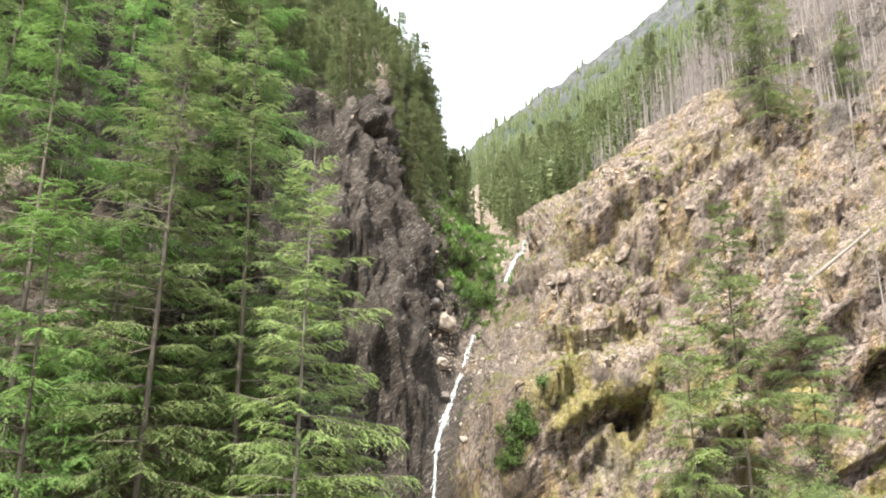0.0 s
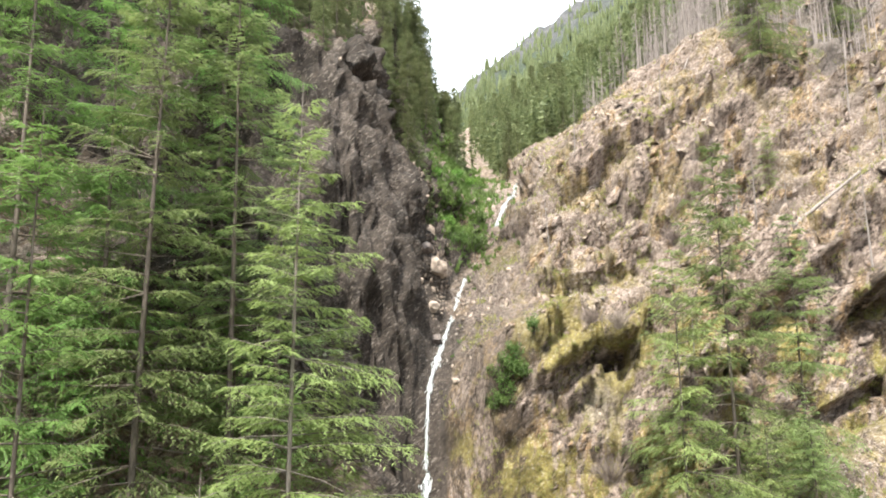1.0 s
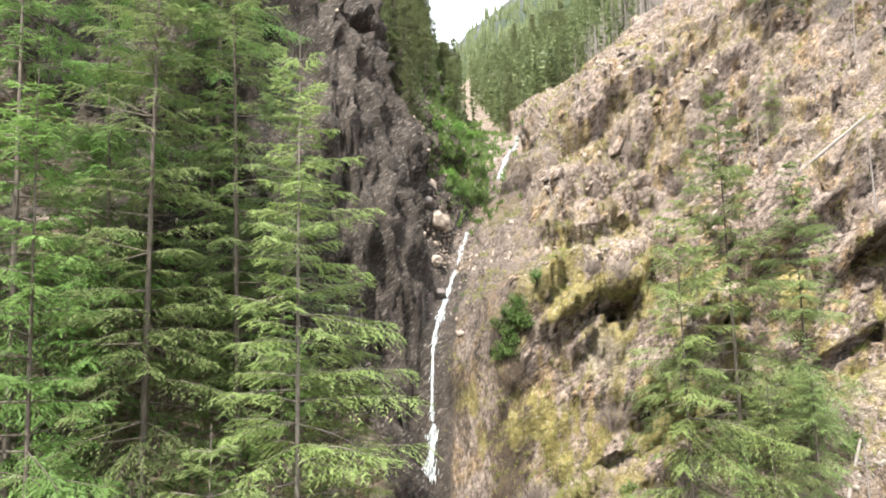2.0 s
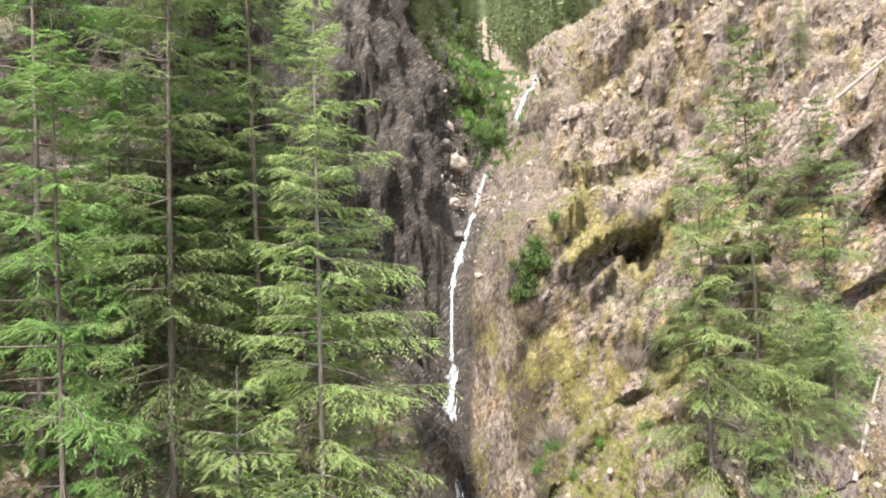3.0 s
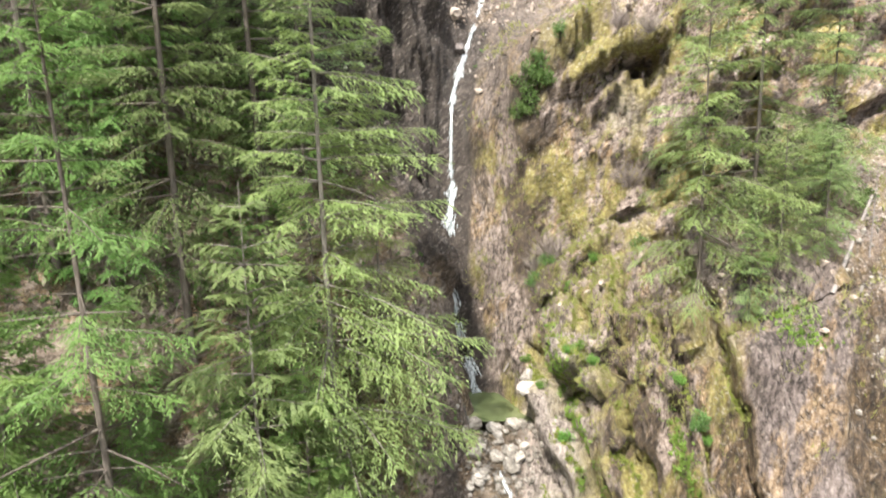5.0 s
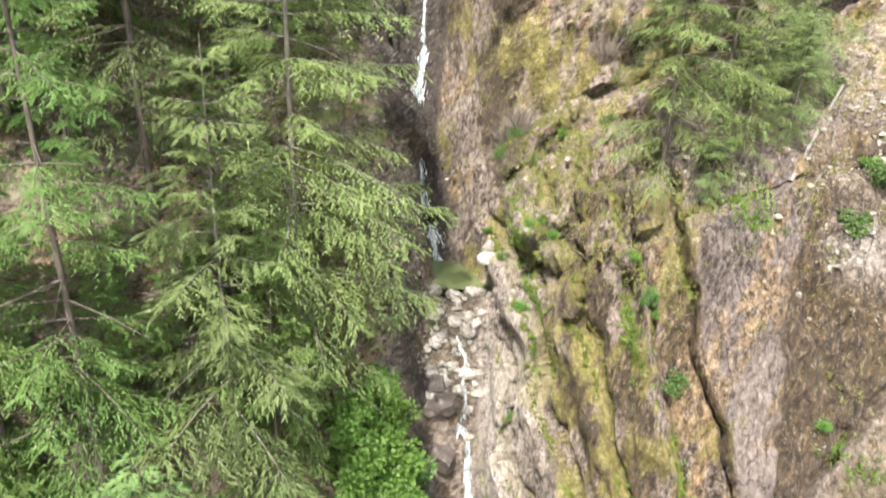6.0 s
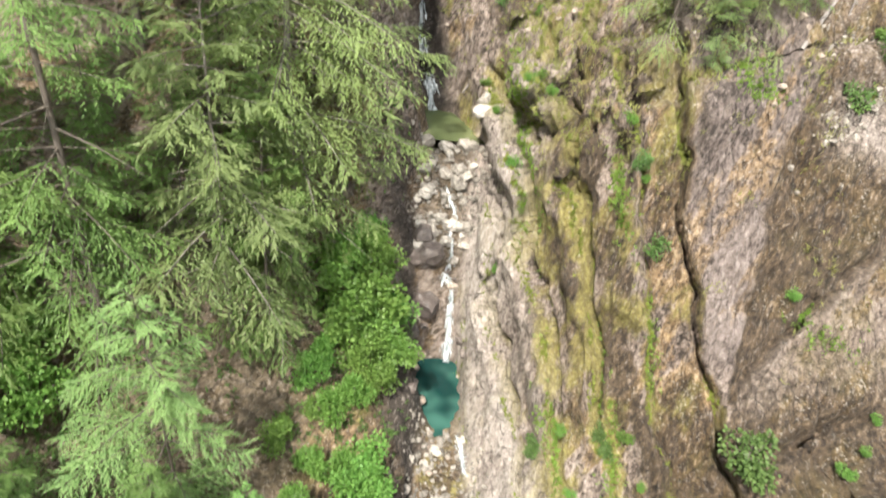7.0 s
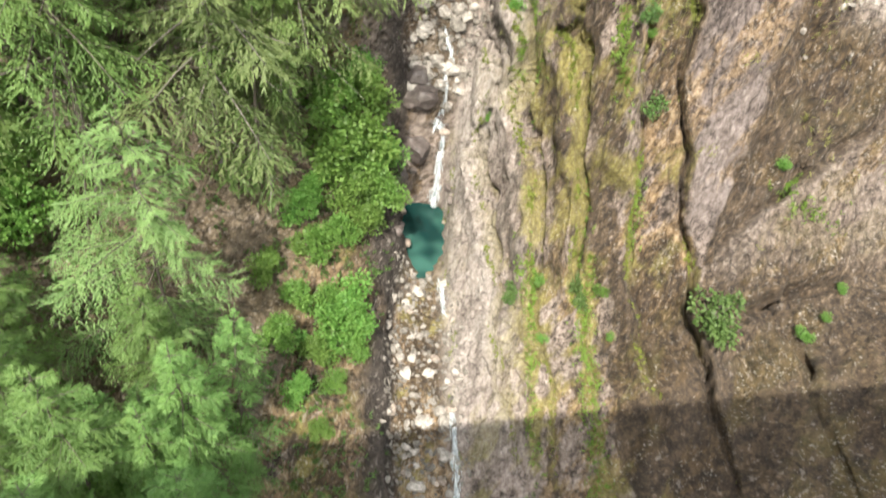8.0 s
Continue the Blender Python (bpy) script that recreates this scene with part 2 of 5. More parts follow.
    col = mix(n, l, maths(n, l, "MULTIPLY", step(n, l, thin, 0.56, 0.64), 0.3), col, (0.52, 0.46, 0.41))
    col = mix(n, l, maths(n, l, "MULTIPLY", maths(n, l, "SUBTRACT", 1.0, step(n, l, thin, 0.34, 0.42)), 0.4), col, (0.050, 0.037, 0.028))
    # a burnt slope: ash and charred litter
    ash = ramp(n, l, fine, [(0.3, (0.050, 0.044, 0.040)), (0.5, (0.125, 0.110, 0.103)), (0.7, (0.27, 0.245, 0.23))])
    col = mix(n, l, maths(n, l, "MULTIPLY", attribute(n, "burnt"), 0.85), col, ash)
    # white crustose lichen and chipped faces
    col = mix(n, l, maths(n, l, "MULTIPLY", step(n, l, maths(n, l, "ADD", maths(n, l, "MULTIPLY", speck, 0.7), maths(n, l, "MULTIPLY", zone2, 0.3)), 0.575, 0.63), maths(n, l, "SUBTRACT", 0.6, maths(n, l, "MULTIPLY", attribute(n, "basalt_and_shade"), 0.45))), col, (0.48, 0.44, 0.40))
    l.new(col, b.inputs["Base Color"])
    b.inputs["Roughness"].default_value = 0.85
    h = maths(n, l, "ADD", maths(n, l, "MULTIPLY", streak, 1.5), maths(n, l, "ADD", maths(n, l, "MULTIPLY", speck, 0.75), maths(n, l, "MULTIPLY", maths(n, l, "MULTIPLY", step(n, l, shatter, 0.0, 0.2), attribute(n, "rubble")), 0.35)))
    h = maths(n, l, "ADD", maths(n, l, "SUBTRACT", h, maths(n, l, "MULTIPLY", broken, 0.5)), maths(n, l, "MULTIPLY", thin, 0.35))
    bump(n, l, h, 1.0, 0.25, b)
    l.new(maths(n, l, "SUBTRACT", 0.85, maths(n, l, "MULTIPLY", attribute(n, "wall"), maths(n, l, "MULTIPLY", step(n, l, zone2, 0.4, 0.6), 0.3))), b.inputs["Roughness"])
    return m


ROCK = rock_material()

# ---- the canyon ----
from mathutils.bvhtree import BVHTree

# the creek's line: north, east, height
CREEK = np.array([
    (-120, 5, -8), (0, 5.5, 2), (19, 5.2, 3.8), (25, 4.3, 4.2), (38, 3.4, 4.8), (45.8, 2.9, 5.0), (49, 2.7, 14.0), (51.5, 2.6, 16.2), (55.4, 2.9, 21.2),
    (56.4, 2.8, 21.6), (62, 1.1, 21.8), (63.1, 0.1, 25.6), (65.2, -0.8, 26.0), (65.8, -1.2, 31.5), (66.5, -1.2, 35.6), (69, -0.6, 48.3), (76, 1.7, 55.5), (82, 3.4, 60.7),
    (90, 10.3, 72.3), (100, 12.3, 77.2), (130, 9, 86), (200, 9, 112), (320, 13, 166), (700, 20, 190)], float)
OFF = np.array([0, 4, 10, 20, 40, 80], float)
STATIONS = [-120, 0, 30, 36, 41, 45, 52, 58, 66, 76, 90, 100, 130, 200, 320, 700]
# heights above the creek at the offsets OFF to the right of its bank
RIGHT = np.array([
    (0, 3, 8, 20, 45, 90), (0, 3, 7, 14, 30, 60), (0, 2, 5, 10, 24, 50), (0, 4, 10, 15, 27, 52), (0, 7, 17, 23, 32, 56), (0, 12, 25, 29.5, 35, 58),
    (0, 8, 15, 20, 28, 53), (0, 8, 14, 17, 28, 54), (0, 5, 9, 12, 21, 49), (0, 1.5, 2, 3.5, 12, 42), (0, 4.5, 10, 14, 22, 48), (0, 5, 10, 18.5, 31, 63),
    (0, 1, 3, 9, 26, 78), (0, 2, 5, 11, 22, 55), (0, 2, 5, 9, 18, 40), (0, 2, 5, 10, 20, 40)], float)
LEFT = np.array([
    (0, 3, 8, 18, 45, 90), (0, 2, 4, 9, 25, 65), (0, 1.5, 3, 6, 22, 56), (0, 3, 6, 10, 30, 66), (0, 5, 9, 17, 38, 78), (0, 8, 14, 24, 46, 86),
    (0, 10, 17, 25, 46, 86), (0, 12, 17, 24, 46, 88), (0, 19, 34, 46, 60, 92), (0, 11, 33, 38, 50, 92), (0, -1, 6, 25, 44, 96), (0, -1, 4, 27, 50, 104),
    (0, 2, 10, 34, 72, 134), (0, 6, 14, 33, 73, 148), (0, 2, 6, 20, 60, 140), (0, 2, 6, 20, 60, 140)], float)


def creek_x(y):
    return np.interp(y, CREEK[:, 0], CREEK[:, 1])


def creek_z(y):
    return np.interp(y, CREEK[:, 0], CREEK[:, 2])


def half_width(y):
    return np.interp(y, [0, 34, 38, 45, 50, 58, 62, 66, 100, 300], [2.6, 2.4, 1.75, 1.75, 2.7, 2.6, 1.6, 0.8, 0.7, 0.6])


def bank_height(table, y, d):
    """Height over the creek at the offset d from its bank, between the stations."""
    cols = np.stack([np.interp(y, STATIONS, table[:, k]) for k in range(6)], -1)
    d = np.clip(d, 0, 400)
    k = np.clip(np.searchsorted(OFF, d, side="right") - 1, 0, 4)
    f = (d - OFF[k]) / (OFF[k + 1] - OFF[k])
    r = np.arange(len(d))
    return cols[r, k] * (1 - f) + cols[r, k + 1] * f


def base_height(x, y):
    x, y = np.asarray(x, float).ravel(), np.asarray(y, float).ravel()
    d = x - creek_x(y)
    wave = perlin(np.stack([x * 0.35, y * 0.45, 0 * x + 2.5], -1)) * 0.9 + perlin(np.stack([x * 1.1, y * 1.2, 0 * x + 6.5], -1)) * 0.35
    w = half_width(y) * (1 + wave * np.clip((70 - y) / 10, 0, 1) * np.clip((y - 10) / 8, 0, 1))
    h = creek_z(y) + np.where(d > 0, bank_height(RIGHT, y, d - w), bank_height(LEFT, y, -d - w))
    # low rock banks along the bed
    along = np.clip((y - 5) / 8, 0, 1) * np.clip((64 - y) / 4, 0, 1)
    h = h + along * np.clip((np.abs(d) - w) / 0.5, 0, 1) * np.where(d > 0, 0.7, 2.6)
    return np.minimum(h, 330)


def spread(stretches, ends, growth):
    """Even steps in each stretch (from, to, step), growing ones out to the ends."""
    mid = np.concatenate([np.arange(lo, hi, s) for lo, hi, s in stretches])
    s, p, a = stretches[-1][2], mid[-1], []
    while p < ends[1]:
        s *= growth
        p += s
        a.append(p)
    s, p, b = stretches[0][2], mid[0], []
    while p > ends[0]:
        s *= growth
        p -= s
        b.append(p)
    return np.concatenate([b[::-1], mid, a])


GX = spread([(-34, -11, 0.36), (-11, 5, 0.17), (5, 27, 0.14), (27, 42, 0.28)], (-420, 420), 1.07)
GY = spread([(16, 33, 0.28), (33, 47, 0.15), (47, 68, 0.18), (68, 104, 0.28)], (-140, 720), 1.06)
XX, YY = np.meshgrid(GX, GY)
ZZ = base_height(XX, YY).reshape(XX.shape)


def blurred(a, times):
    for _ in range(times):
        b = np.pad(a, 1, mode="edge")
        a = (b[:-2, 1:-1] + b[2:, 1:-1] + b[1:-1, :-2] + b[1:-1, 2:] + 2 * b[1:-1, 1:-1]) / 6
    return a


ZZ = blurred(ZZ, 22)
gz_y, gz_x = np.gradient(ZZ, GY, GX)
NRM = np.stack([-gz_x, -gz_y, np.ones_like(ZZ)], -1)
NRM /= np.linalg.norm(NRM, axis=-1)[..., None]
P0 = np.stack([XX, YY, ZZ], -1).reshape(-1, 3)
N0 = NRM.reshape(-1, 3)
STEEP = 1 - N0[:, 2]
dist_creek = np.abs(P0[:, 0] - creek_x(P0[:, 1])) - half_width(P0[:, 1])
rough = np.clip(dist_creek / 2.0, 0.05, 1) * np.clip(STEEP * 2.0, 0.3, 1)


def soft_step(v, lo, hi):
    f = np.clip((v - lo) / (hi - lo), 0, 1)
    return f * f * (3 - 2 * f)


def blocky(v, levels, edge):
    """Turns smooth noise into flat facets with short steep steps between them."""
    q = v * levels
    return (np.floor(q) + soft_step(q - np.floor(q), 1 - edge, 1)) / levels


X0, Y0, Z0 = P0.T
ON_RIGHT = soft_step(X0 - creek_x(Y0), 0.8, 2.5)
LOW_WALL = ON_RIGHT * soft_step(Y0, 14, 30) * (1 - soft_step(Z0, 34, 44)) * (1 - soft_step(Y0, 56, 66))
CLIFF = (1 - ON_RIGHT) * soft_step(Y0, 54, 62) * soft_step(STEEP, 0.45, 0.62)
HIGH = ON_RIGHT * soft_step(Y0, 56, 66)
big = fbm(P0 * 0.085, 3)
wander = fbm(P0 * np.array([0.10, 0.10, 0.06]) + 40, 3) * 5.0
# sheets of slab whose joints run down the wall, each lapping over the next
joint = (X0 + wander * 0.55 + fbm(P0 * 0.3 + 66, 2) * 0.45 + 0.26 * Z0) / 3.6
frac = joint - np.floor(joint)
edge_gap = np.minimum(frac, 1 - frac)
lap = (2.4 * frac**2.0 - 1.4 * np.exp(-((edge_gap) / 0.075) ** 2)) * (0.55 + 0.9 * np.abs(np.sin(np.floor(joint) * 2.7)))
# the great crack and the proud slab right of it
crack_x = np.interp(Z0, [0, 10, 16, 23, 33], [26.5, 23.2, 20.8, 18.6, 17.7]) + fbm(P0 * 0.22 + 9, 2) * 0.9 + fbm(P0 * 0.9 + 19, 2) * 0.35
past = X0 - crack_x
proud = LOW_WALL * (1.3 * soft_step(past, -0.05, 0.3) - 1.5 * np.exp(-((past + 0.05) / 0.17) ** 2)) * (1 - 0.6 * soft_step(past, 4, 16))
bed_fine = blocky(fbm(np.stack([X0 - 0.8 * Z0, Y0 * 0.4, Z0 * 0.5], -1) * 0.7 + 44, 3), 4, 0.3)
slant = (X0 * 0.8 - Z0 * 0.55 + wander * 0.4) / 3.1
# beyond it a smooth facet, a mossy recess, and two joints that climb to the right
edge1 = X0 - 21.9 - 0.19 * (Z0 - 18.0) + fbm(P0 * 0.35 + 14, 3) * 1.1
edge2 = X0 - 26.0 - 0.82 * (Z0 - 20.6) + fbm(P0 * 0.35 + 24, 3) * 0.7
edge3 = X0 - 22.7 - 1.38 * (Z0 - 13.1) + fbm(P0 * 0.35 + 34, 3) * 0.9
upper = soft_step(Z0, 12, 17)
slab2 = upper * (-0.9 * soft_step(edge1, -0.2, 0.5) + 1.0 * soft_step(edge2, -0.1, 0.6) - 0.7 * np.exp(-((edge2 + 0.1) / 0.3) ** 2)) - 2.4 * np.exp(-(edge3 / 0.45) ** 2) * soft_step(X0, 22.0, 23.0) * (1 - soft_step(X0, 28, 32)) + 0.9 * soft_step(-edge3, -0.1, 0.5)
slab2 = slab2 + 0.5 * fbm(P0 * 0.3 + 31, 3) + 0.45 * bed_fine * soft_step(edge1, -0.5, 1.0)
FACET = LOW_WALL * soft_step(past, 0.2, 0.7) * (1 - soft_step(edge1, -0.3, 0.3)) * soft_step(Z0, 15, 18)
slabs = lap * (1 - soft_step(past, -0.4, 0.6)) + slab2 * soft_step(past, -0.4, 0.6)
dip = np.stack([X0 * 1.25 + Z0 * 0.25, Y0 * 0.6, Z0 * 0.22 - X0 * 0.10], -1)
bed = fbm(dip * 0.55, 5, True)
upright = fbm(np.stack([X0, Y0, Z0 * 0.22], -1) * 0.55, 5, True)
leaning = fbm(np.stack([(X0 + Z0) * 0.05, Y0 * 0.10, (Z0 - 0.9 * X0) * 0.20], -1) + 0.35 * fbm(P0 * 0.10 + 70, 2)[:, None], 5, True)
ledge = (Z0 - 0.75 * X0 + wander * 0.9) / 6.5
ledge = 2.6 * (1 - (ledge - np.floor(ledge))) ** 2.2 * soft_step(fbm(P0 * 0.11 + 55, 2), -0.15, 0.2)
smooth_slab = 1 - 0.85 * HIGH * (1 - soft_step(dist_creek + fbm(P0 * 0.2 + 88, 2) * 4, 4.0, 10.0)) * (1 - soft_step(Z0, 60, 72))
smooth_slab = smooth_slab * (1 - 0.65 * np.exp(-(((X0 - 8) / 6.5) ** 4) - ((Z0 - 41) / 7.0) ** 4))
columns = blocky(fbm(np.stack([X0 * 0.42, Y0 * 0.42, Z0 * 0.07], -1) + 0.25 * fbm(P0 * 0.3 + 23, 2)[:, None] + 51, 4), 6, 0.15)
BLOCKS = ON_RIGHT * np.exp(-(((X0 - 12.5) / 5.5) ** 4) - ((Z0 - 29.5) / 4.2) ** 4) * soft_step(Y0, 38, 42)
plates = blocky(fbm(np.stack([(X0 + Z0) * 0.13, Y0 * 0.35, (Z0 - 0.9 * X0) * 0.55], -1) + 0.3 * fbm(P0 * 0.2 + 61, 2)[:, None] + 27, 4), 5, 0.16)
blocks = blocky(fbm(P0 * 0.26 + 5, 3), 5, 0.3)
pits = soft_step(fbm(np.stack([(X0 + Z0) * 0.22, Y0 * 0.5, (Z0 - 0.9 * X0) * 0.62], -1) + 93, 3), 0.12, 0.34)
chip = blocky(fbm(P0 * 0.8, 3), 4, 0.35)
scale_chip = blocky(fbm(np.stack([X0 + 0.26 * Z0, Y0 * 0.3, Z0 * 0.22], -1) * 1.1 + 13, 3), 4, 0.3)
fine = fbm(np.stack([X0, Y0, Z0 * 0.5], -1) * 2.3, 2)
push = rough * (big * (1.6 + 1.2 * HIGH + 0.8 * CLIFF) + (chip * (1 - LOW_WALL) + scale_chip * LOW_WALL * 1.3) * 0.45 + fine * (0.22 - 0.14 * LOW_WALL))
push = push + LOW_WALL * (slabs * rough * 0.8 + bed * 0.34 * rough * (1 - 0.75 * FACET)) + proud
push = push + CLIFF * rough * (upright * 2.0 + blocks * 0.9 + columns * 3.0 * soft_step(dist_creek, 1.0, 5.0)) + BLOCKS * rough * columns * 3.2
push = push + HIGH * rough * smooth_slab * (leaning * 2.6 + ledge + blocks * 0.8 + plates * 1.5 - pits * 1.3)
push = push + (1 - ON_RIGHT) * (1 - CLIFF) * rough * (blocks * 2.0)
# brows of rock that jut out over undercut ledges: from east, height to east, height, then how tall and how proud
for xa, za, xb, zb, tall, out in [(9.0, 48.6, 17.6, 52.6, 6.5, 1.1), (37.5, 54.4, 44.5, 57.6, 3.5, 2.4), (10.8, 58.2, 15.6, 58.6, 3.0, 1.6), (25.5, 49.6, 29.5, 50.6, 2.0, 1.3), (36.0, 47.0, 44.0, 48.5, 2.2, 1.6), (20.5, 62.5, 25.5, 64.5, 3.0, 1.5), (7.2, 25.6, 11.6, 27.8, 3.0, 1.7)]:
    u = (X0 - (xa + xb) / 2) / ((xb - xa) / 2)
    v = Z0 - za - (zb - za) * (X0 - xa) / (xb - xa) + fbm(P0 * 0.4 + 77, 4) * 2.0
    push = push + np.maximum(HIGH, BLOCKS) * np.exp(-(u**4)) * (out * soft_step(v, 0.0, 0.35) * (1 - soft_step(v, 0.3 * tall, tall)) - 0.6 * out * np.exp(-((v + 0.45) / 0.55) ** 2))
# hollows under overhanging ledges: east, height, half width, half height, depth
for cx, cz, rx, rz, deep in [(16.9, 51.5, 1.9, 1.0, 5.5), (14.0, 59.8, 1.6, 0.55, 3.2), (16.3, 58.2, 0.9, 0.6, 1.6), (41.0, 55.8, 3.4, 1.1, 3.2), (35.0, 88.2, 2.6, 1.2, 3.0),
                             (33.5, 60.0, 1.8, 0.7, 1.8), (-8.5, 82.5, 1.5, 1.0, 2.0), (23.0, 63.0, 1.2, 0.6, 1.3), (-1.5, 32.4, 0.8, 1.3, 2.2), (8.7, 25.6, 1.2, 0.5, 1.6)]:
    u, v = (X0 - cx) / rx, (Z0 - cz - 0.28 * (X0 - cx)) / rz
    reach = np.sqrt(u * u + np.where(v > 0, v * 1.5, v * 0.75) ** 2)
    push = push - deep * (1 - soft_step(reach + big * 0.3, 0.55, 1.0)) + 0.5 * np.exp(-((v - 1.3) / 0.6) ** 2 - u * u)
P0 = P0 + N0 * push[:, None]
# hollowed beds of the two pools
ragged = fbm(P0 * 0.55 + 80, 3) * 0.9
for px, py, rx, ry, deep in [(3.1, 44.2, 2.2, 5.3, 2.1), (2.0, 59.2, 2.5, 3.7, 1.1), (-0.4, 64.2, 1.4, 1.3, 0.8)]:
    P0[:, 2] -= deep * (1 - soft_step(((X0 - px) / rx) ** 2 + ((Y0 - py) / ry) ** 2 + ragged, 0.35, 1.35))
GRID = P0.reshape(*ZZ.shape, 3)
FINAL_Z = GRID[..., 2]
FN = np.cross(np.gradient(GRID, axis=1), np.gradient(GRID, axis=0))
AREA = np.linalg.norm(FN, axis=-1).ravel()
FN = FN.reshape(-1, 3) / (AREA[:, None] + 1e-9)


NY, NX = ZZ.shape
INDEX = np.arange(NY * NX).reshape(NY, NX)
QUADS = np.stack([INDEX[:-1, :-1], INDEX[:-1, 1:], INDEX[1:, 1:], INDEX[1:, :-1]], -1).reshape(-1, 4)
SURFACE = BVHTree.FromPolygons([Vector(p) for p in P0.tolist()], QUADS.tolist())


def ground(x, y):
    """Height of the finished ground at a place."""
    hit = SURFACE.ray_cast(Vector((float(x), float(y), 900.0)), Vector((0, 0, -1)))[0]
    return hit.z if hit else float(base_height(x, y)[0])


RUSTY = (1 - ON_RIGHT) * soft_step(X0, -7.5, -4.5) * soft_step(Y0, 8, 12) * (1 - soft_step(Y0, 34, 40))


def build_ground():
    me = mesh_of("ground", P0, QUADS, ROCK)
    x, y, z = P0.T
    n1 = fbm(P0 * 0.12 + 3, 3)
    masks = {
        "moss": ON_RIGHT * np.clip((66 - z) / 12 + 0.25, 0.4, 1) * np.clip((y - 10) / 8, 0, 1) * (1 - 0.7 * LOW_WALL * soft_step(past, 0, 1)) + 1.0 * RUSTY,
        "rubble": np.clip(ON_RIGHT * np.clip((z - 27) / 9, 0, 1) * np.clip(1.25 - STEEP * 1.9 + n1 * 1.2, 0, 1) + (1 - ON_RIGHT) * 0.75 * np.clip((z - 30) / 25 + n1, 0, 1), 0, 1),
        "rusty": RUSTY + ON_RIGHT * (np.exp(-((x - 19) / 2.0) ** 2 - ((z - 29.5) / 3.5) ** 2) + np.exp(-((x - 27) / 2.0) ** 2 - ((z - 30) / 2.0) ** 2)),
        "soil": (1 - 0.85 * RUSTY) * (1 - ON_RIGHT) * np.clip(1.35 - STEEP * 1.7, 0, 0.85) * np.clip((62 - z) / 15, 0.2, 1),
        # dark rock of cliff and wall; wet slot and left bank have shade painted in
        "basalt_and_shade": np.clip((1 - soft_step(dist_creek, 0.2, 1.6)) * soft_step(y, 62.5, 64) * (1 - soft_step(y, 74, 78)) + CLIFF * (1.1 + n1) + (0.2 + 0.35 * soft_step(z, 44, 50)) * HIGH * (1 - soft_step(dist_creek + n1 * 4, 4, 11)) * (1 - soft_step(y, 84, 92)) + (1 - ON_RIGHT) * soft_step(y, 12, 18) * (1 - soft_step(y, 50, 55)) * soft_step(dist_creek, -0.6, 0.2) * (1 - soft_step(dist_creek + n1 * 2, 1.2, 3.4)) + 0.5 * (1 - ON_RIGHT) * soft_step(y, 60, 66) * (1 - soft_step(y, 84, 92)), 0, 1),
        "wall": np.clip(LOW_WALL + HIGH * (1 - soft_step(dist_creek, 3.0, 9.0)), 0, 1),
        "slab": LOW_WALL * np.sin(np.where(past > 0.2, 40 + np.floor(slant), np.floor(joint)) * 12.9898 + 1.3),
        "facet": FACET,
        "burnt": ON_RIGHT * soft_step(y - np.maximum(84, 102 - (x - 37) * 1.2) + n1 * 10, -4, 5) * soft_step(x, 22, 32) * (y < 170),
        # brown patches past the crack; the last two terms deepen the bridge's shade by colour
        "umber_and_shade": np.clip(LOW_WALL * soft_step(past, 0.3, 1.0) * (1.15 * soft_step(edge1, -0.4, 0.5) * (1 - soft_step(edge2, -0.5, 0.8)) + 0.55 * soft_step(edge2, -0.5, 0.8)) + 0.9 * LOW_WALL * (1 - soft_step(z, 11, 17)) * soft_step(x, 16, 20) + ON_RIGHT * soft_step(34 - y, 0, 8) * soft_step(x, 13, 22), 0, 1),
        "seam": np.clip(sum(a * ON_RIGHT * np.exp(-((x - cx + 0.18 * (z - cz)) / rx) ** 2 - ((z - cz) / rz) ** 2) for cx, cz, rx, rz, a in
                            [(8.8, 21.5, 1.3, 3.0, 1.3), (9.6, 27.5, 1.0, 1.6, 0.8), (14.1, 25.9, 0.6, 2.6, 1.8), (10.1, 14.8, 0.55, 4.5, 1.5), (11.3, 9.3, 0.5, 3.0, 1.5), (15.0, 11.0, 0.5, 3.5, 1.4), (15.0, 19.5, 0.8, 2.2, 1.3), (12.2, 24.5, 0.7, 1.4, 0.8), (9.5, 33.0, 2.4, 2.4, 0.5)]) + LOW_WALL * np.exp(-((edge_gap) / 0.09) ** 2) * (past < 0.3) + 0.6 * ON_RIGHT * np.exp(-((x - 11) / 6.5) ** 2 - ((z - 53) / 9.0) ** 2), 0, 1.8),
        "bare": 1.1 * ON_RIGHT * np.exp(-((x - 28.5) / 2.4) ** 2 - ((z - 32.3) / 1.5) ** 2) * soft_step(n1, -0.25, 0.1) + 0.9 * ON_RIGHT * np.exp(-((x - 15.0) / 1.6) ** 2 - ((z - 46.9) / 2.4) ** 2) + LOW_WALL * (1 - soft_step(x - creek_x(y) - half_width(y), 1.5, 5.5)) * soft_step(y, 12, 22) * (1 - soft_step(y, 50, 60)),
    }
    for key, value in masks.items():
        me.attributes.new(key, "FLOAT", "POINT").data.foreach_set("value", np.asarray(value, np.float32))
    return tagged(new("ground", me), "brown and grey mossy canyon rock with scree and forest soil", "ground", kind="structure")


build_ground()

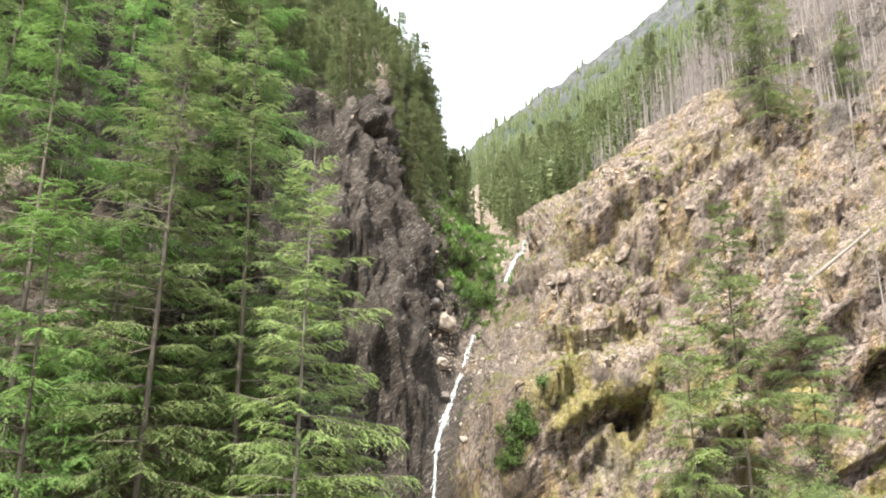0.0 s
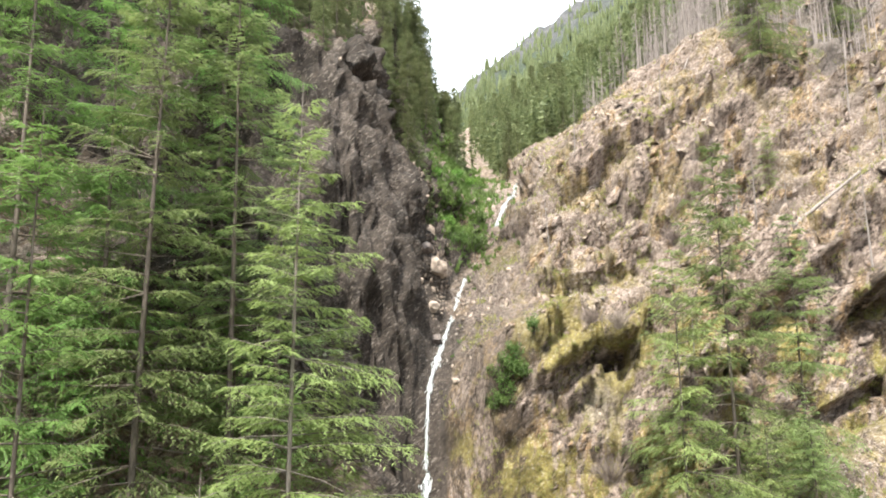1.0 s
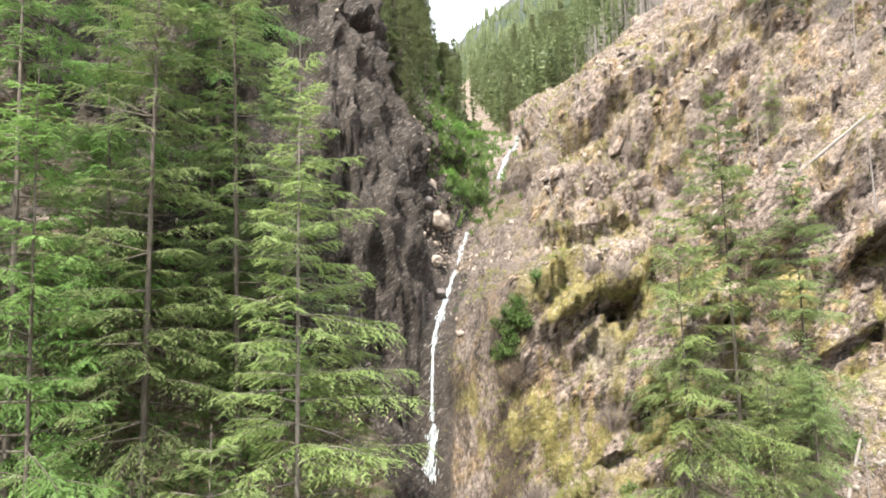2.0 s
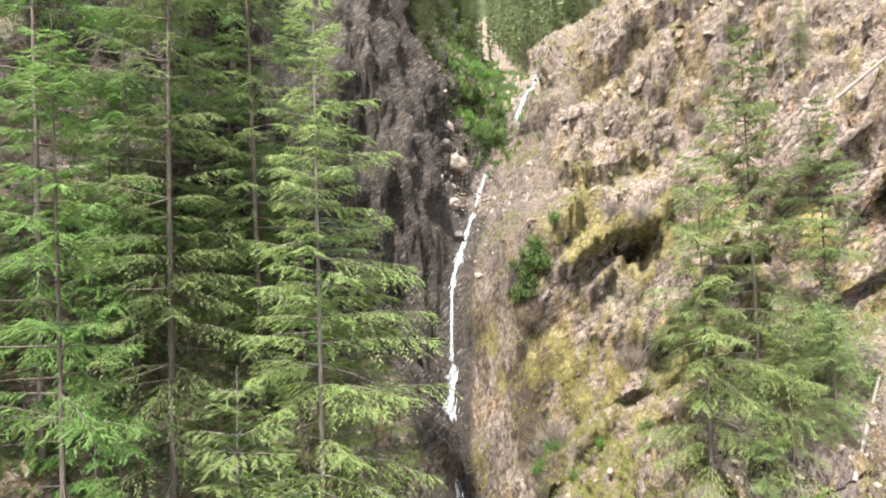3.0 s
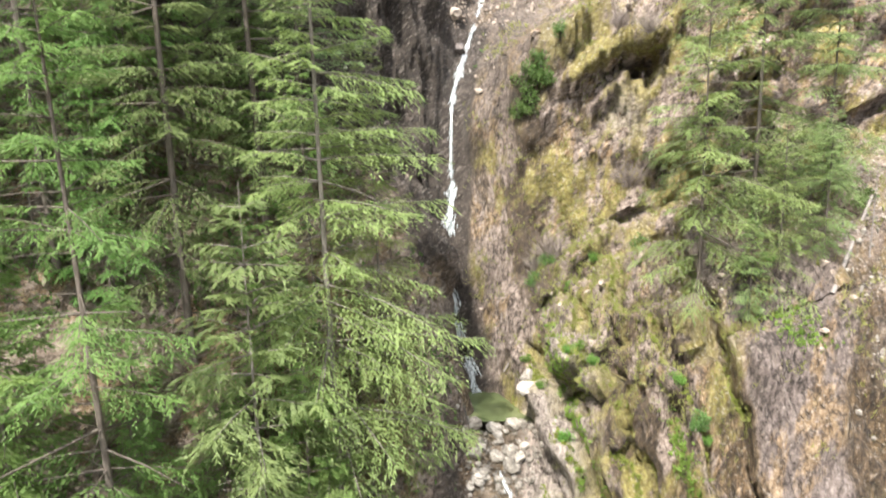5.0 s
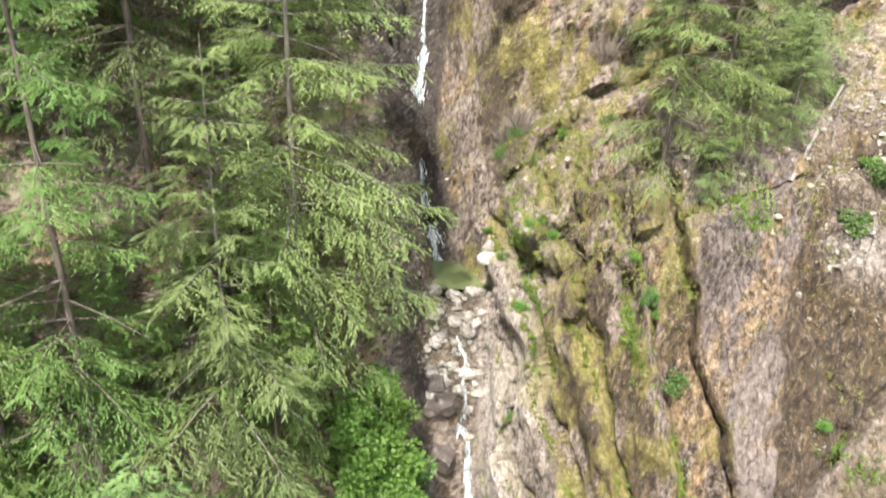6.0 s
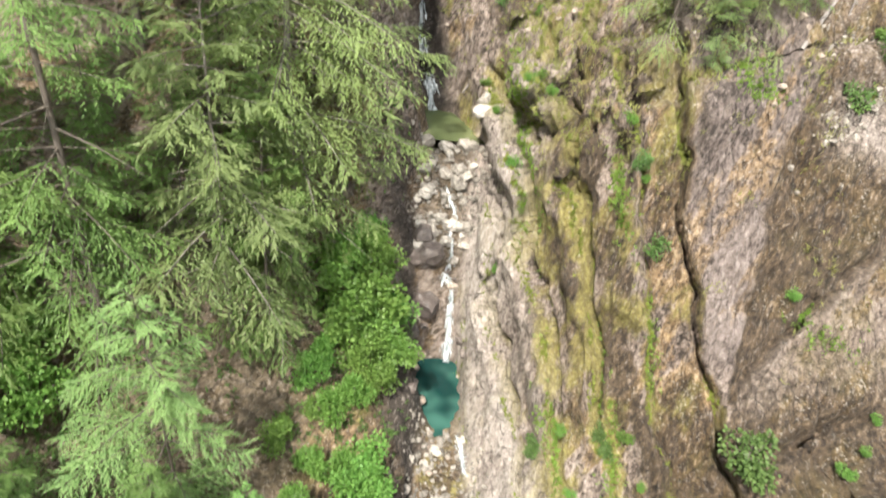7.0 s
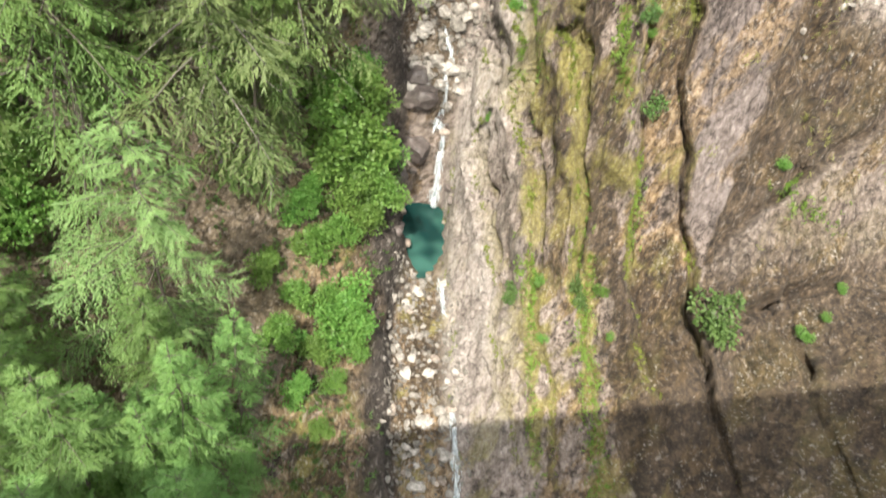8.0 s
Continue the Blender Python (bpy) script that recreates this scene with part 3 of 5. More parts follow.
# ---- trees ----
def tube(points, radii, sides):
    """A tapered tube along points: corners and quads."""
    points = np.asarray(points, float)
    t = np.gradient(points, axis=0)
    t /= np.linalg.norm(t, axis=1)[:, None] + 1e-9
    side = np.cross(t, (0.31, 0.17, 0.93))
    side /= np.linalg.norm(side, axis=1)[:, None] + 1e-9
    up = np.cross(t, side)
    a = np.arange(sides) * 2 * np.pi / sides
    v = points[:, None] + np.asarray(radii)[:, None, None] * (np.cos(a)[None, :, None] * side[:, None] + np.sin(a)[None, :, None] * up[:, None])
    i = np.arange(len(points) * sides).reshape(len(points), sides)
    j = np.roll(i, -1, axis=1)
    q = np.stack([i[:-1], j[:-1], j[1:], i[1:]], -1).reshape(-1, 4)
    return v.reshape(-1, 3), q


def gather(pieces):
    vs, fs, n = [], [], 0
    for v, f in pieces:
        vs.append(v)
        fs.append(f + n)
        n += len(v)
    return np.concatenate(vs), np.concatenate(fs)


def blades(start, way, length, width, normal):
    """Pointed flat leaves: rhombs from start along way."""
    side = np.cross(way, normal)
    side /= np.linalg.norm(side, axis=1)[:, None] + 1e-9
    mid = start + way * (length * 0.45)[:, None]
    v = np.stack([start, mid + side * width[:, None] * 0.5, start + way * length[:, None], mid - side * width[:, None] * 0.5], 1)
    return v.reshape(-1, 3), np.arange(len(start) * 4).reshape(-1, 4)


def wedges(start, way, length, width, normal):
    """Needle tufts: narrow triangles from start along way."""
    side = np.cross(way, normal)
    side /= np.linalg.norm(side, axis=1)[:, None] + 1e-9
    v = np.stack([start + side * width[:, None] * 0.5, start - side * width[:, None] * 0.5, start + way * length[:, None]], 1)
    return v.reshape(-1, 3), np.arange(len(start) * 3).reshape(-1, 3)


def unit(v):
    return v / (np.linalg.norm(v, axis=-1, keepdims=True) + 1e-9)


def conifer_meshes(seed, height, spread_r, gap, twig, tufts=6, bare=0.12, gaps=0.15, droop=0.35, needles=NEEDLES, bark=BARK, limbs=True, fan=0.27):
    """Trunk with limbs, and a crown of drooping sprays of needles."""
    r = np.random.RandomState(seed)
    bend = r.normal(size=2) * 0.012 * height
    zs = np.linspace(0, height, 14)
    axis = np.stack([bend[0] * (zs / height) ** 2, bend[1] * (zs / height) ** 2, zs - 0.6], -1)
    r0 = 0.0047 * height + 0.04
    wood = [tube(axis, r0 * (1 - zs / height * 0.93), 8)]
    starts, ways, lens, wids = [], [], [], []
    z, whorl = bare * height * 0.35, r.rand() * 6
    clump = r.rand(40)
    lop = r.rand() * 6.28
    down = np.array([0, 0, -1.0])
    while z < height * 0.985:
        f = z / height
        n = r.randint(3, 6)
        for k in range(n):
            a = whorl + k * 2 * np.pi / n + r.normal() * 0.35
            dead = f < bare * r.uniform(0.6, 1.5)
            if r.rand() < gaps or clump[int(f * 39)] < gaps * 0.7:
                dead = True
                if r.rand() < 0.55:
                    continue
            reach = spread_r * (1 - f) ** 0.72 * (0.35 + 0.65 * min(1, f * 3 + 0.3)) * r.uniform(0.42, 1.15) * (1 + 0.22 * np.cos(a - lop)) + 0.25
            out = np.array([np.cos(a), np.sin(a), 0])
            rise = 0.45 * f + r.normal() * 0.10 - 0.10
            sag = droop * (1.1 - f) * r.uniform(0.6, 1.3)
            m = max(3, int(reach / twig))
            t = (np.arange(m) + 0.6) / m
            base = np.array([np.interp(z, zs, axis[:, 0]), np.interp(z, zs, axis[:, 1]), z - 0.6])
            line = base + out * (reach * t)[:, None] - down * (reach * (rise * t - sag * t * t + 0.25 * sag * t**4))[:, None]
            if limbs:
                wood.append(tube(np.vstack([base, line[m // 2], line[-1]]), [0.018 + 0.008 * reach, 0.014 + 0.003 * reach, 0.008], 3))
            if dead:
                continue
            tangent = unit(np.gradient(line, axis=0))
            cross = unit(np.cross(tangent, (0, 0, 1)))
            keep = t > r.uniform(0.02, 0.26)
            mk = int(keep.sum())
            for s in (-1, 1):
                w = unit(tangent * 0.8 + cross * s * 0.8 + down * 0.25 + r.normal(size=(m, 3)) * 0.18)[keep]
                ln = ((0.30 + 0.8 * np.sin(np.pi * np.clip(t * 0.85 + 0.12, 0, 1))) * reach * fan * r.uniform(0.6, 1.3, m) + twig * 0.8)[keep]
                q = (np.arange(tufts) + 0.5) / tufts
                p = line[keep][:, None] + w[:, None] * (ln[:, None] * q)[..., None] + down * (ln[:, None] ** 1.0 * q**2 * 0.25)[..., None]
                flip = np.where(np.arange(tufts) % 2, 1.0, -1.0)[None, :, None]
                c2 = unit(np.cross(w, (0, 0, 1)))[:, None]
                tw = unit(w[:, None] * 0.95 + c2 * flip * 0.5 + down * 0.2 + r.normal(size=(mk, tufts, 3)) * 0.16)
                starts.append(p.reshape(-1, 3)), ways.append(tw.reshape(-1, 3))
                lens.append((twig * r.uniform(0.95, 1.9, mk * tufts))), wids.append(twig * r.uniform(0.24, 0.42, mk * tufts))
            starts.append(line[-1:]), ways.append(tangent[-1:]), lens.append(np.array([twig * 1.6])), wids.append(np.array([twig * 0.5]))
        whorl += 0.9
        z += gap * r.uniform(0.7, 1.3) * (1.15 - 0.5 * f)
    start, way, length, width = (np.concatenate(a) for a in (starts, ways, lens, wids))
    v, q = wedges(start, way, length, width, np.array([0, 0, 1.0]) + r.normal(size=start.shape) * 0.4)
    tv, tq = gather(wood)
    return mesh_of("trunk", tv, tq, bark), mesh_of("crown", v, q, needles, smooth=False)


def snag_meshes(seed, height, limbs=26, bark=GREY_BARK):
    """A dead standing trunk with bare, drooping limbs."""
    r = np.random.RandomState(seed)
    zs = np.linspace(0, height, 9)
    lean = r.normal(size=2) * 0.03
    axis = np.stack([lean[0] * zs, lean[1] * zs, zs - 0.5], -1)
    wood = [tube(axis, (0.0085 * height + 0.03) * (1 - zs / height * 0.9), 7)]
    twigs = []
    for _ in range(limbs):
        f = r.uniform(0.25, 0.97)
        a = r.rand() * 6.28
        ln = height * 0.13 * (1.1 - f) * r.uniform(0.5, 1.3) + 0.3
        base = np.array([lean[0] * f * height, lean[1] * f * height, f * height - 0.5])
        out = np.array([np.cos(a), np.sin(a), r.uniform(-0.25, 0.3)])
        line = base + out * ln * np.array([[0], [0.5], [1]]) + np.array([[0, 0, 0], [0, 0, 0.02], [0, 0, -0.16 * ln]])
        wood.append(tube(line, [0.055, 0.035, 0.014], 3))
        for q in range(2):
            p = line[0] + (line[1] - line[0]) * 0.5 if q == 1 else line[1] + (line[2] - line[1]) * r.rand()
            w = out * 0.6 + r.normal(size=3) * 0.6
            twigs.append(tube(np.array([p, p + w * ln * 0.3]), [0.026, 0.010], 3))
    v, q = gather(wood + twigs)
    return (mesh_of("trunk", v, q, bark),)


def thing(name, at, parts, label, category, group="", turn=0.0, size=1.0):
    root = new(name)
    for key, me in parts.items():
        part(key, me, root)
    root.matrix_world = pose(*at, 0, 0, turn) @ Matrix.Scale(size, 4)
    return tagged(root, label, category, group)


def shrub_meshes(seed, radius, height, leaves, leaf, leaf_mat, lobes=7):
    """A leafy bush: stems, and leaves gathered in lobes with gaps between."""
    r = np.random.RandomState(seed)
    cen = unit(r.normal(size=(lobes, 3))) * np.array([radius, radius, height * 0.5]) * r.uniform(0.35, 0.8, (lobes, 1)) + np.array([0, 0, height * 0.55])
    rad = radius * r.uniform(0.28, 0.55, lobes)
    k = r.randint(0, lobes, leaves)
    p = cen[k] + unit(r.normal(size=(leaves, 3))) * (rad[k] * r.uniform(0.5, 1.0, leaves))[:, None]
    p[:, 2] = np.maximum(p[:, 2], 0.05)
    w = unit(p - cen[k] + r.normal(size=(leaves, 3)) * rad[k][:, None] * 0.8 + np.array([0, 0, -0.1]))
    v, q = blades(p, w, leaf * r.uniform(0.7, 1.3, leaves), leaf * r.uniform(0.5, 0.9, leaves), np.array([0, 0, 1.0]) + r.normal(size=(leaves, 3)) * 0.5)
    stems = [tube(np.array([[0, 0, -0.4], c * np.array([0.4, 0.4, 0.55]), c]), [0.05 * radius, 0.035 * radius, 0.012 * radius], 5) for c in cen]
    sv, sq = gather(stems)
    return mesh_of("stem", sv, sq, BARK), mesh_of("foliage", v, q, leaf_mat, smooth=False)

# ---- the forest ----
BIG = [conifer_meshes(11 + k, 40, rr, sp * 1.1, 0.215, tufts=8, gaps=g, droop=dr, needles=nd, bare=br, bark=PALE_BARK if k == 1 else BARK) for k, (rr, g, dr, nd, br, sp) in enumerate(
    [(7.0, 0.12, 0.34, NEEDLES, 0.12, 0.85), (7.6, 0.16, 0.46, NEEDLES_YELLOW, 0.03, 0.82), (7.6, 0.11, 0.38, NEEDLES_YOUNG, 0.10, 0.85), (9.2, 0.17, 0.30, NEEDLES, 0.05, 0.74)])]
MID = [conifer_meshes(31 + k, 18, rr, 1.2, 0.21, tufts=11, bare=0.04, gaps=0.12, droop=0.30, fan=0.36, needles=nd) for k, (rr, nd) in enumerate([(5.0, NEEDLES_YOUNG), (6.0, NEEDLES_BLUE), (4.4, NEEDLES_YOUNG)])]
MID.append(conifer_meshes(38, 18, 4.6, 0.95, 0.21, tufts=11, bare=0.36, gaps=0.12, droop=0.30, fan=0.36, needles=NEEDLES, bark=PALE_BARK))
FAR = [conifer_meshes(51 + k, 20, rr, 0.72, 0.55, tufts=3, bare=0.06, gaps=0.12, limbs=False, needles=NEEDLES_FAR) for k, rr in enumerate((3.2, 2.7, 3.6))]
SLOPE = [conifer_meshes(61 + k, 24, rr, 0.85, 0.2, tufts=10, bare=0.05, gaps=g, droop=0.38, fan=0.33, needles=nd, bark=BARK) for k, (rr, g, nd) in enumerate([(6.4, 0.14, NEEDLES), (7.4, 0.18, NEEDLES_YELLOW)])]
SNAG = [snag_meshes(71 + k, 20) for k in range(4)]
LABELS = {"SLOPE": "open-crowned green fir rooted on the rocky slope", "BIG": "tall green fir with drooping sprays on the slope", "MID": "young bushy green fir on the canyon side",
          "FAR": "slender dark green conifer on the mountainside", "SNAG": "bare grey fire-killed conifer still standing"}
GROUPS = {"SLOPE": "firs on the rock", "BIG": "tall firs", "MID": "young firs", "FAR": "distant conifers", "SNAG": "dead trees"}
FIRST = {}


def plant(kind, which, x, y, height, turn, lean=0.0, sink=0.0):
    """One tree, on the ground at x, y."""
    meshes, full, name = {"BIG": (BIG, 40.0, "fir_tree"), "SLOPE": (SLOPE, 24.0, "slope_fir"), "MID": (MID, 18.0, "young_fir"), "FAR": (FAR, 20.0, "conifer"), "SNAG": (SNAG, 20.0, "dead_tree")}[kind]
    scale = height / full
    at = pose(x, y, ground(x, y) - sink, lean, 0, turn)
    key = (kind, which)
    if key in FIRST:
        return copy_thing(FIRST[key], at @ Matrix.Scale(scale / FIRST[key].scale.x, 4))
    root = thing(name, (0, 0, 0), dict(zip(("trunk", "crown"), meshes[which])), LABELS[kind], "tree", GROUPS[kind])
    root.matrix_basis = at @ Matrix.Scale(scale, 4)
    FIRST[key] = root
    return root


# tall firs of the near bank: east, north, height, which, turn
for x, y, top, which, turn in [(-8.7, 43.0, 69.3, 1, 20), (-19.0, 46.0, 84, 0, 80), (-18.8, 33.0, 63.5, 2, 150), (-14.5, 51.0, 84, 0, 260), (-27.0, 45.0, 88, 2, 10),
                               (-33.0, 41.0, 80, 0, 200), (-12.5, 57.0, 74, 3, 100), (-24.0, 55.0, 92, 2, 320), (-38.0, 50.0, 90, 0, 40), (-5.8, 47.5, 54, 1, 190)]:
    plant("BIG", which, x, y, top - ground(x, y), turn)
for x, y, top, which, turn in [(-12.0, 36.6, 46.5, 3, 0), (-12.0, 24.2, 30.2, 1, 60), (-8.5, 16.5, 24, 0, 0), (-7.2, 20.5, 21, 2, 100), (-11.5, 20.5, 23, 0, 200), (-7.2, 12.0, 22, 0, 60), (-12.5, 13.5, 26, 0, 260), (-16.5, 16.0, 25, 0, 160), (-10.0, 8.5, 25, 2, 10), (-5.0, 9.0, 18, 0, 220), (-17.5, 18.5, 24, 0, 45), (-11.0, 17.0, 19, 2, 100), (-22.5, 17.5, 30, 0, 220), (-9.5, 37.0, 36, 2, 120), (-24.0, 33.0, 48, 0, 200), 
                               (-26.0, 25.0, 34, 2, 170), (-13.0, 16.5, 19, 0, 75), (-9.5, 14.5, 22, 0, 15), (-15.0, 12.5, 24, 0, 190), (-20.0, 15.0, 27, 2, 270), (-6.0, 16.5, 15, 0, 330), (-12.0, 10.0, 24, 0, 130)]:
    plant("MID", which, x, y, top - ground(x, y), turn)
# the right bank
for x, y, top, which, turn in [(22.4, 54.0, 68.8, 0, 30), (17.0, 49.6, 59.5, 1, 200), (27.2, 53.0, 62.5, 0, 110), (21.2, 46.4, 48.5, 1, 260), (24.4, 47.0, 49.0, 0, 20), (19.0, 45.4, 42.0, 0, 320), (43.0, 86.0, 116, 0, 290), (52.0, 96.0, 118, 1, 10), (56.0, 88.0, 108, 0, 80), (38.5, 78.0, 79.0, 1, 30)]:
    plant("SLOPE", which, x, y, top - ground(x, y), turn)
# more of the forest, scattered by stretches of the slope
rs = np.random.RandomState(5)


def scatter(kind, count, x_range, y_range, heights, variants, apart=2.5, accept=None):
    spots, tries = [], 0
    while len(spots) < count and tries < count * 40:
        tries += 1
        x, y = rs.uniform(*x_range), rs.uniform(*y_range)
        if accept is not None and not accept(x, y):
            continue
        if any((x - a) ** 2 + (y - b) ** 2 < apart**2 for a, b in spots):
            continue
        spots.append((x, y))
        plant(kind, variants[rs.randint(len(variants))], x, y, rs.uniform(*heights), rs.uniform(0, 360), rs.uniform(-2, 2))


scatter("BIG", 8, (-48, -14), (36, 66), (28, 44), (0, 2, 3), 5.0, lambda x, y: x < -13 - 0.45 * (y - 40) + 6)
scatter("MID", 12, (-34, -8), (15, 42), (11, 19), (0, 0, 2), 3.2, lambda x, y: x < -7 - 0.1 * (y - 20) and not (-0.85 * y < x < -0.15 * y and 19 < y < 36))
scatter("MID", 12, (-36, -7), (42, 60), (10, 20), (0, 2), 3.5, lambda x, y: x < -9)
scatter("FAR", 70, (-75, -22), (60, 125), (15, 27), (0, 1, 2), 3.0)
scatter("FAR", 34, (-24, -10), (69, 84), (7, 13), (0, 1, 2), 1.8)
scatter("FAR", 95, (-32, -2), (82, 122), (7, 13), (0, 1, 2), 1.9, lambda x, y: x < 3 - (y - 80) * 0.08)
scatter("FAR", 34, (-7, 2.5), (80, 102), (6, 10), (0, 1), 1.3, lambda x, y: not 0.005 < x / y < 0.04)
scatter("FAR", 60, (-20, 60), (125, 260), (12, 17), (0, 1, 2), 4.0, lambda x, y: abs(x - float(creek_x(y))) > 4 and not -0.005 < x / y < 0.045)
scatter("FAR", 18, (-4.0, 3.6), (104, 118), (9, 14), (0, 1, 2), 1.3)
scatter("FAR", 12, (10, 26), (106, 118), (6, 10), (0, 1), 2.0)
scatter("SNAG", 190, (30, 92), (82, 145), (8, 16), (0, 1, 2, 3), 1.9, lambda x, y: y > max(86.0, 103 - (x - 37) * 1.2))
scatter("FAR", 10, (44, 100), (92, 150), (16, 26), (0, 1, 2), 5.0)
scatter("SNAG", 60, (31, 54), (99, 124), (9, 15), (0, 1, 2, 3), 1.6)
scatter("SNAG", 12, (22, 52), (62, 90), (6, 12), (0, 1, 2, 3), 4.0)
for x, y, h, which in [(-13.5, 40.5, 12, 0), (-23.5, 45.5, 9, 2), (-19.5, 34.5, 11, 1), (13.0, 78.0, 8, 2), (17.5, 84.0, 9, 1), (27.5, 47.0, 6.5, 3)]:
    plant("SNAG", which, x, y, h, 40 * which)

# ---- shrubs ----
MAPLE_SHRUB = [shrub_meshes(91 + k, 2.6, 4.2, 2100, 0.32, MAPLE, 10) for k in range(2)]
GREEN_SHRUB = [shrub_meshes(95 + k, 1.2, 1.5, 900, 0.17, SHRUB, 8) for k in range(3)]
LIGHT_SHRUB = [shrub_meshes(99 + k, 1.0, 1.1, 700, 0.16, MAPLE, 7) for k in range(2)]
SHRUBS = {}


def bush(name, which, meshes, x, y, size, label, group, lift=0.0):
    at = pose(x, y, ground(x, y) - 0.1 + lift, 0, 0, (x * 37 + y * 17) % 360)
    key = (name, which)
    if key in SHRUBS:
        return copy_thing(SHRUBS[key], at @ Matrix.Scale(size / SHRUBS[key].scale.x, 4))
    a, b = meshes[which]
    root = thing(name, (0, 0, 0), {"stem": a, "foliage": b}, label, "shrub", group)
    root.matrix_basis = at @ Matrix.Scale(size, 4)
    SHRUBS[key] = root
    return root


for i, (x, y, s) in enumerate([(-3.4, 42.9, 1.25), (-2.0, 40.9, 1.0), (-1.0, 39.1, 0.8), (-2.0, 36.7, 0.75), (-4.2, 40.3, 1.1), (-1.2, 43.1, 0.8), (-3.2, 35.1, 0.6), (-1.6, 29.9, 0.95), (-2.6, 27.7, 0.85), (-1.0, 27.9, 0.6), (-22.5, 30.8, 1.1), (-24.0, 33.4, 1.0), (-21.4, 28.2, 0.9), (-23.0, 26.0, 0.8), (-3.8, 47.2, 0.7), (-5.6, 37.2, 0.6), (-2.6, 20.7, 0.35), (-3.0, 38.3, 0.8), (-5.2, 42.7, 1.0), (-2.8, 45.3, 0.9), (-3.2, 29.7, 0.6), (-8.0, 31.0, 0.6), (-12.5, 14.0, 0.9), (-9.4, 12.5, 0.8), (-4.6, 33.5, 0.6), (-3.6, 26.0, 0.55), (-2.2, 24.2, 0.4), (-5.4, 29.5, 0.6), (-6.6, 35.5, 0.6), (-4.4, 23.0, 0.5), (-6.2, 26.5, 0.6)]):
    bush("maple_bush", i % 2, MAPLE_SHRUB, x, y, s, "bright green broad-leaved maple bush above the creek", "maple bushes")
def north_at(x, z):
    """How far north the right wall reaches the height z."""
    return next((y for y in np.arange(54.0, 84.0, 0.15) if ground(x, y) > z), 70.0)


for i, (x, z, s) in enumerate([(7.4, 49.8, 1.35), (6.2, 48.6, 1.25), (8.4, 49.6, 1.2), (7.0, 48.2, 1.3), (5.4, 46.8, 1.0), (6.4, 47.2, 1.1), (7.8, 50.8, 1.1), (9.2, 48.8, 0.9)]):
    bush("green_bush", i % 3, GREEN_SHRUB, x, float(north_at(x, z)), s, "dark green leafy bush rooted in a rock joint", "bushes on the rock")
for i, (x, y, s) in enumerate([ (28.0, 42.6, 1.2), (29.4, 43.6, 1.1), (16.8, 39.4, 0.95), (21.6, 28.0, 1.8), (9.9, 33.6, 0.9), (14.3, 33.2, 0.9), (14.6, 31.8, 0.7), (14.8, 41.6, 0.8), (4.6, 84.5, 1.5), (3.0, 83.0, 1.2), (5.6, 87.5, 1.3), (6.4, 62.6, 0.8), (7.6, 62.4, 0.7), (15.4, 60.2, 0.9), (30.0, 52.5, 1.0)]):
    bush("green_bush", i % 3, GREEN_SHRUB, x, y, s, "dark green leafy bush rooted in a rock joint", "bushes on the rock")
for i, (x, y, s) in enumerate([(11.3, 33.6, 0.8), (15.8, 32.2, 0.8), (25.2, 36.0, 0.7), (26.9, 26.8, 0.7), (28.2, 27.6, 0.5), (29.2, 29.4, 0.5), (7.4, 48.5, 0.8), (7.0, 47.0, 0.6), (7.8, 50.0, 0.6), (13.9, 43.6, 0.7), (15.2, 41.6, 0.6), (8.6, 51.2, 0.7), (9.6, 49.6, 0.7), (1.4, 84.0, 1.3), (0.6, 88.0, 1.4), (2.6, 93.0, 1.5), (5.4, 95.0, 1.4), (9.4, 61.5, 0.9), (21.0, 47.4, 0.6), (29.5, 45.5, 0.8), (11.8, 61.0, 0.8), (5.2, 57.5, 0.6), (6.2, 53.6, 0.6), (-6.0, 33.5, 1.0), (-5.0, 27.0, 0.9), (12.2, 30.0, 0.6), (16.8, 29.4, 0.55)]):
    bush("light_bush", i % 2, LIGHT_SHRUB, x, y, s, "small fresh green bush in a crack of the rock", "small bushes")

def dead_bush_mesh(seed):
    """Bare stems fanning up from one root."""
    r = np.random.RandomState(seed)
    n = 420
    way = unit(np.stack([r.normal(size=n) * 0.55, r.normal(size=n) * 0.45, r.uniform(0.5, 1.2, n)], -1))
    start = way * r.uniform(0, 1.3, n)[:, None] + r.normal(size=(n, 3)) * 0.12
    v, f = wedges(start, unit(way + r.normal(size=(n, 3)) * 0.35), r.uniform(0.7, 1.7, n), r.uniform(0.02, 0.05, n), unit(r.normal(size=(n, 3))))
    return mesh_of("dead_bush", v, f, TWIGS, smooth=False)


DEAD_BUSH = [dead_bush_mesh(41 + k) for k in range(2)]
for i, (x, y, s) in enumerate([(8.2, 63.6, 1.4), (6.9, 64.6, 1.1), (15.4, 64.6, 1.3), (16.6, 63.8, 1.0), (14.4, 65.6, 0.9), (-13.2, 41.5, 1.5), (-16.0, 40.0, 1.2), (31.0, 64.0, 1.2), (36.5, 72.0, 1.3), (27.5, 79.0, 1.3)]):
    ob = new("dead_bush", DEAD_BUSH[i % 2])
    ob.matrix_world = pose(x, y, ground(x, y) - 0.1, 0, 0, 71 * i) @ Matrix.Scale(s, 4)
    tagged(ob, "leafless grey-brown bush of bare twigs on the rock", "shrub", "dead bushes")

# ---- ground cover, by the area of the slope ----
PX, PY, PZ = P0.T
near = (PX > -45) & (PX < 60) & (PY > 15) & (PY < 125)


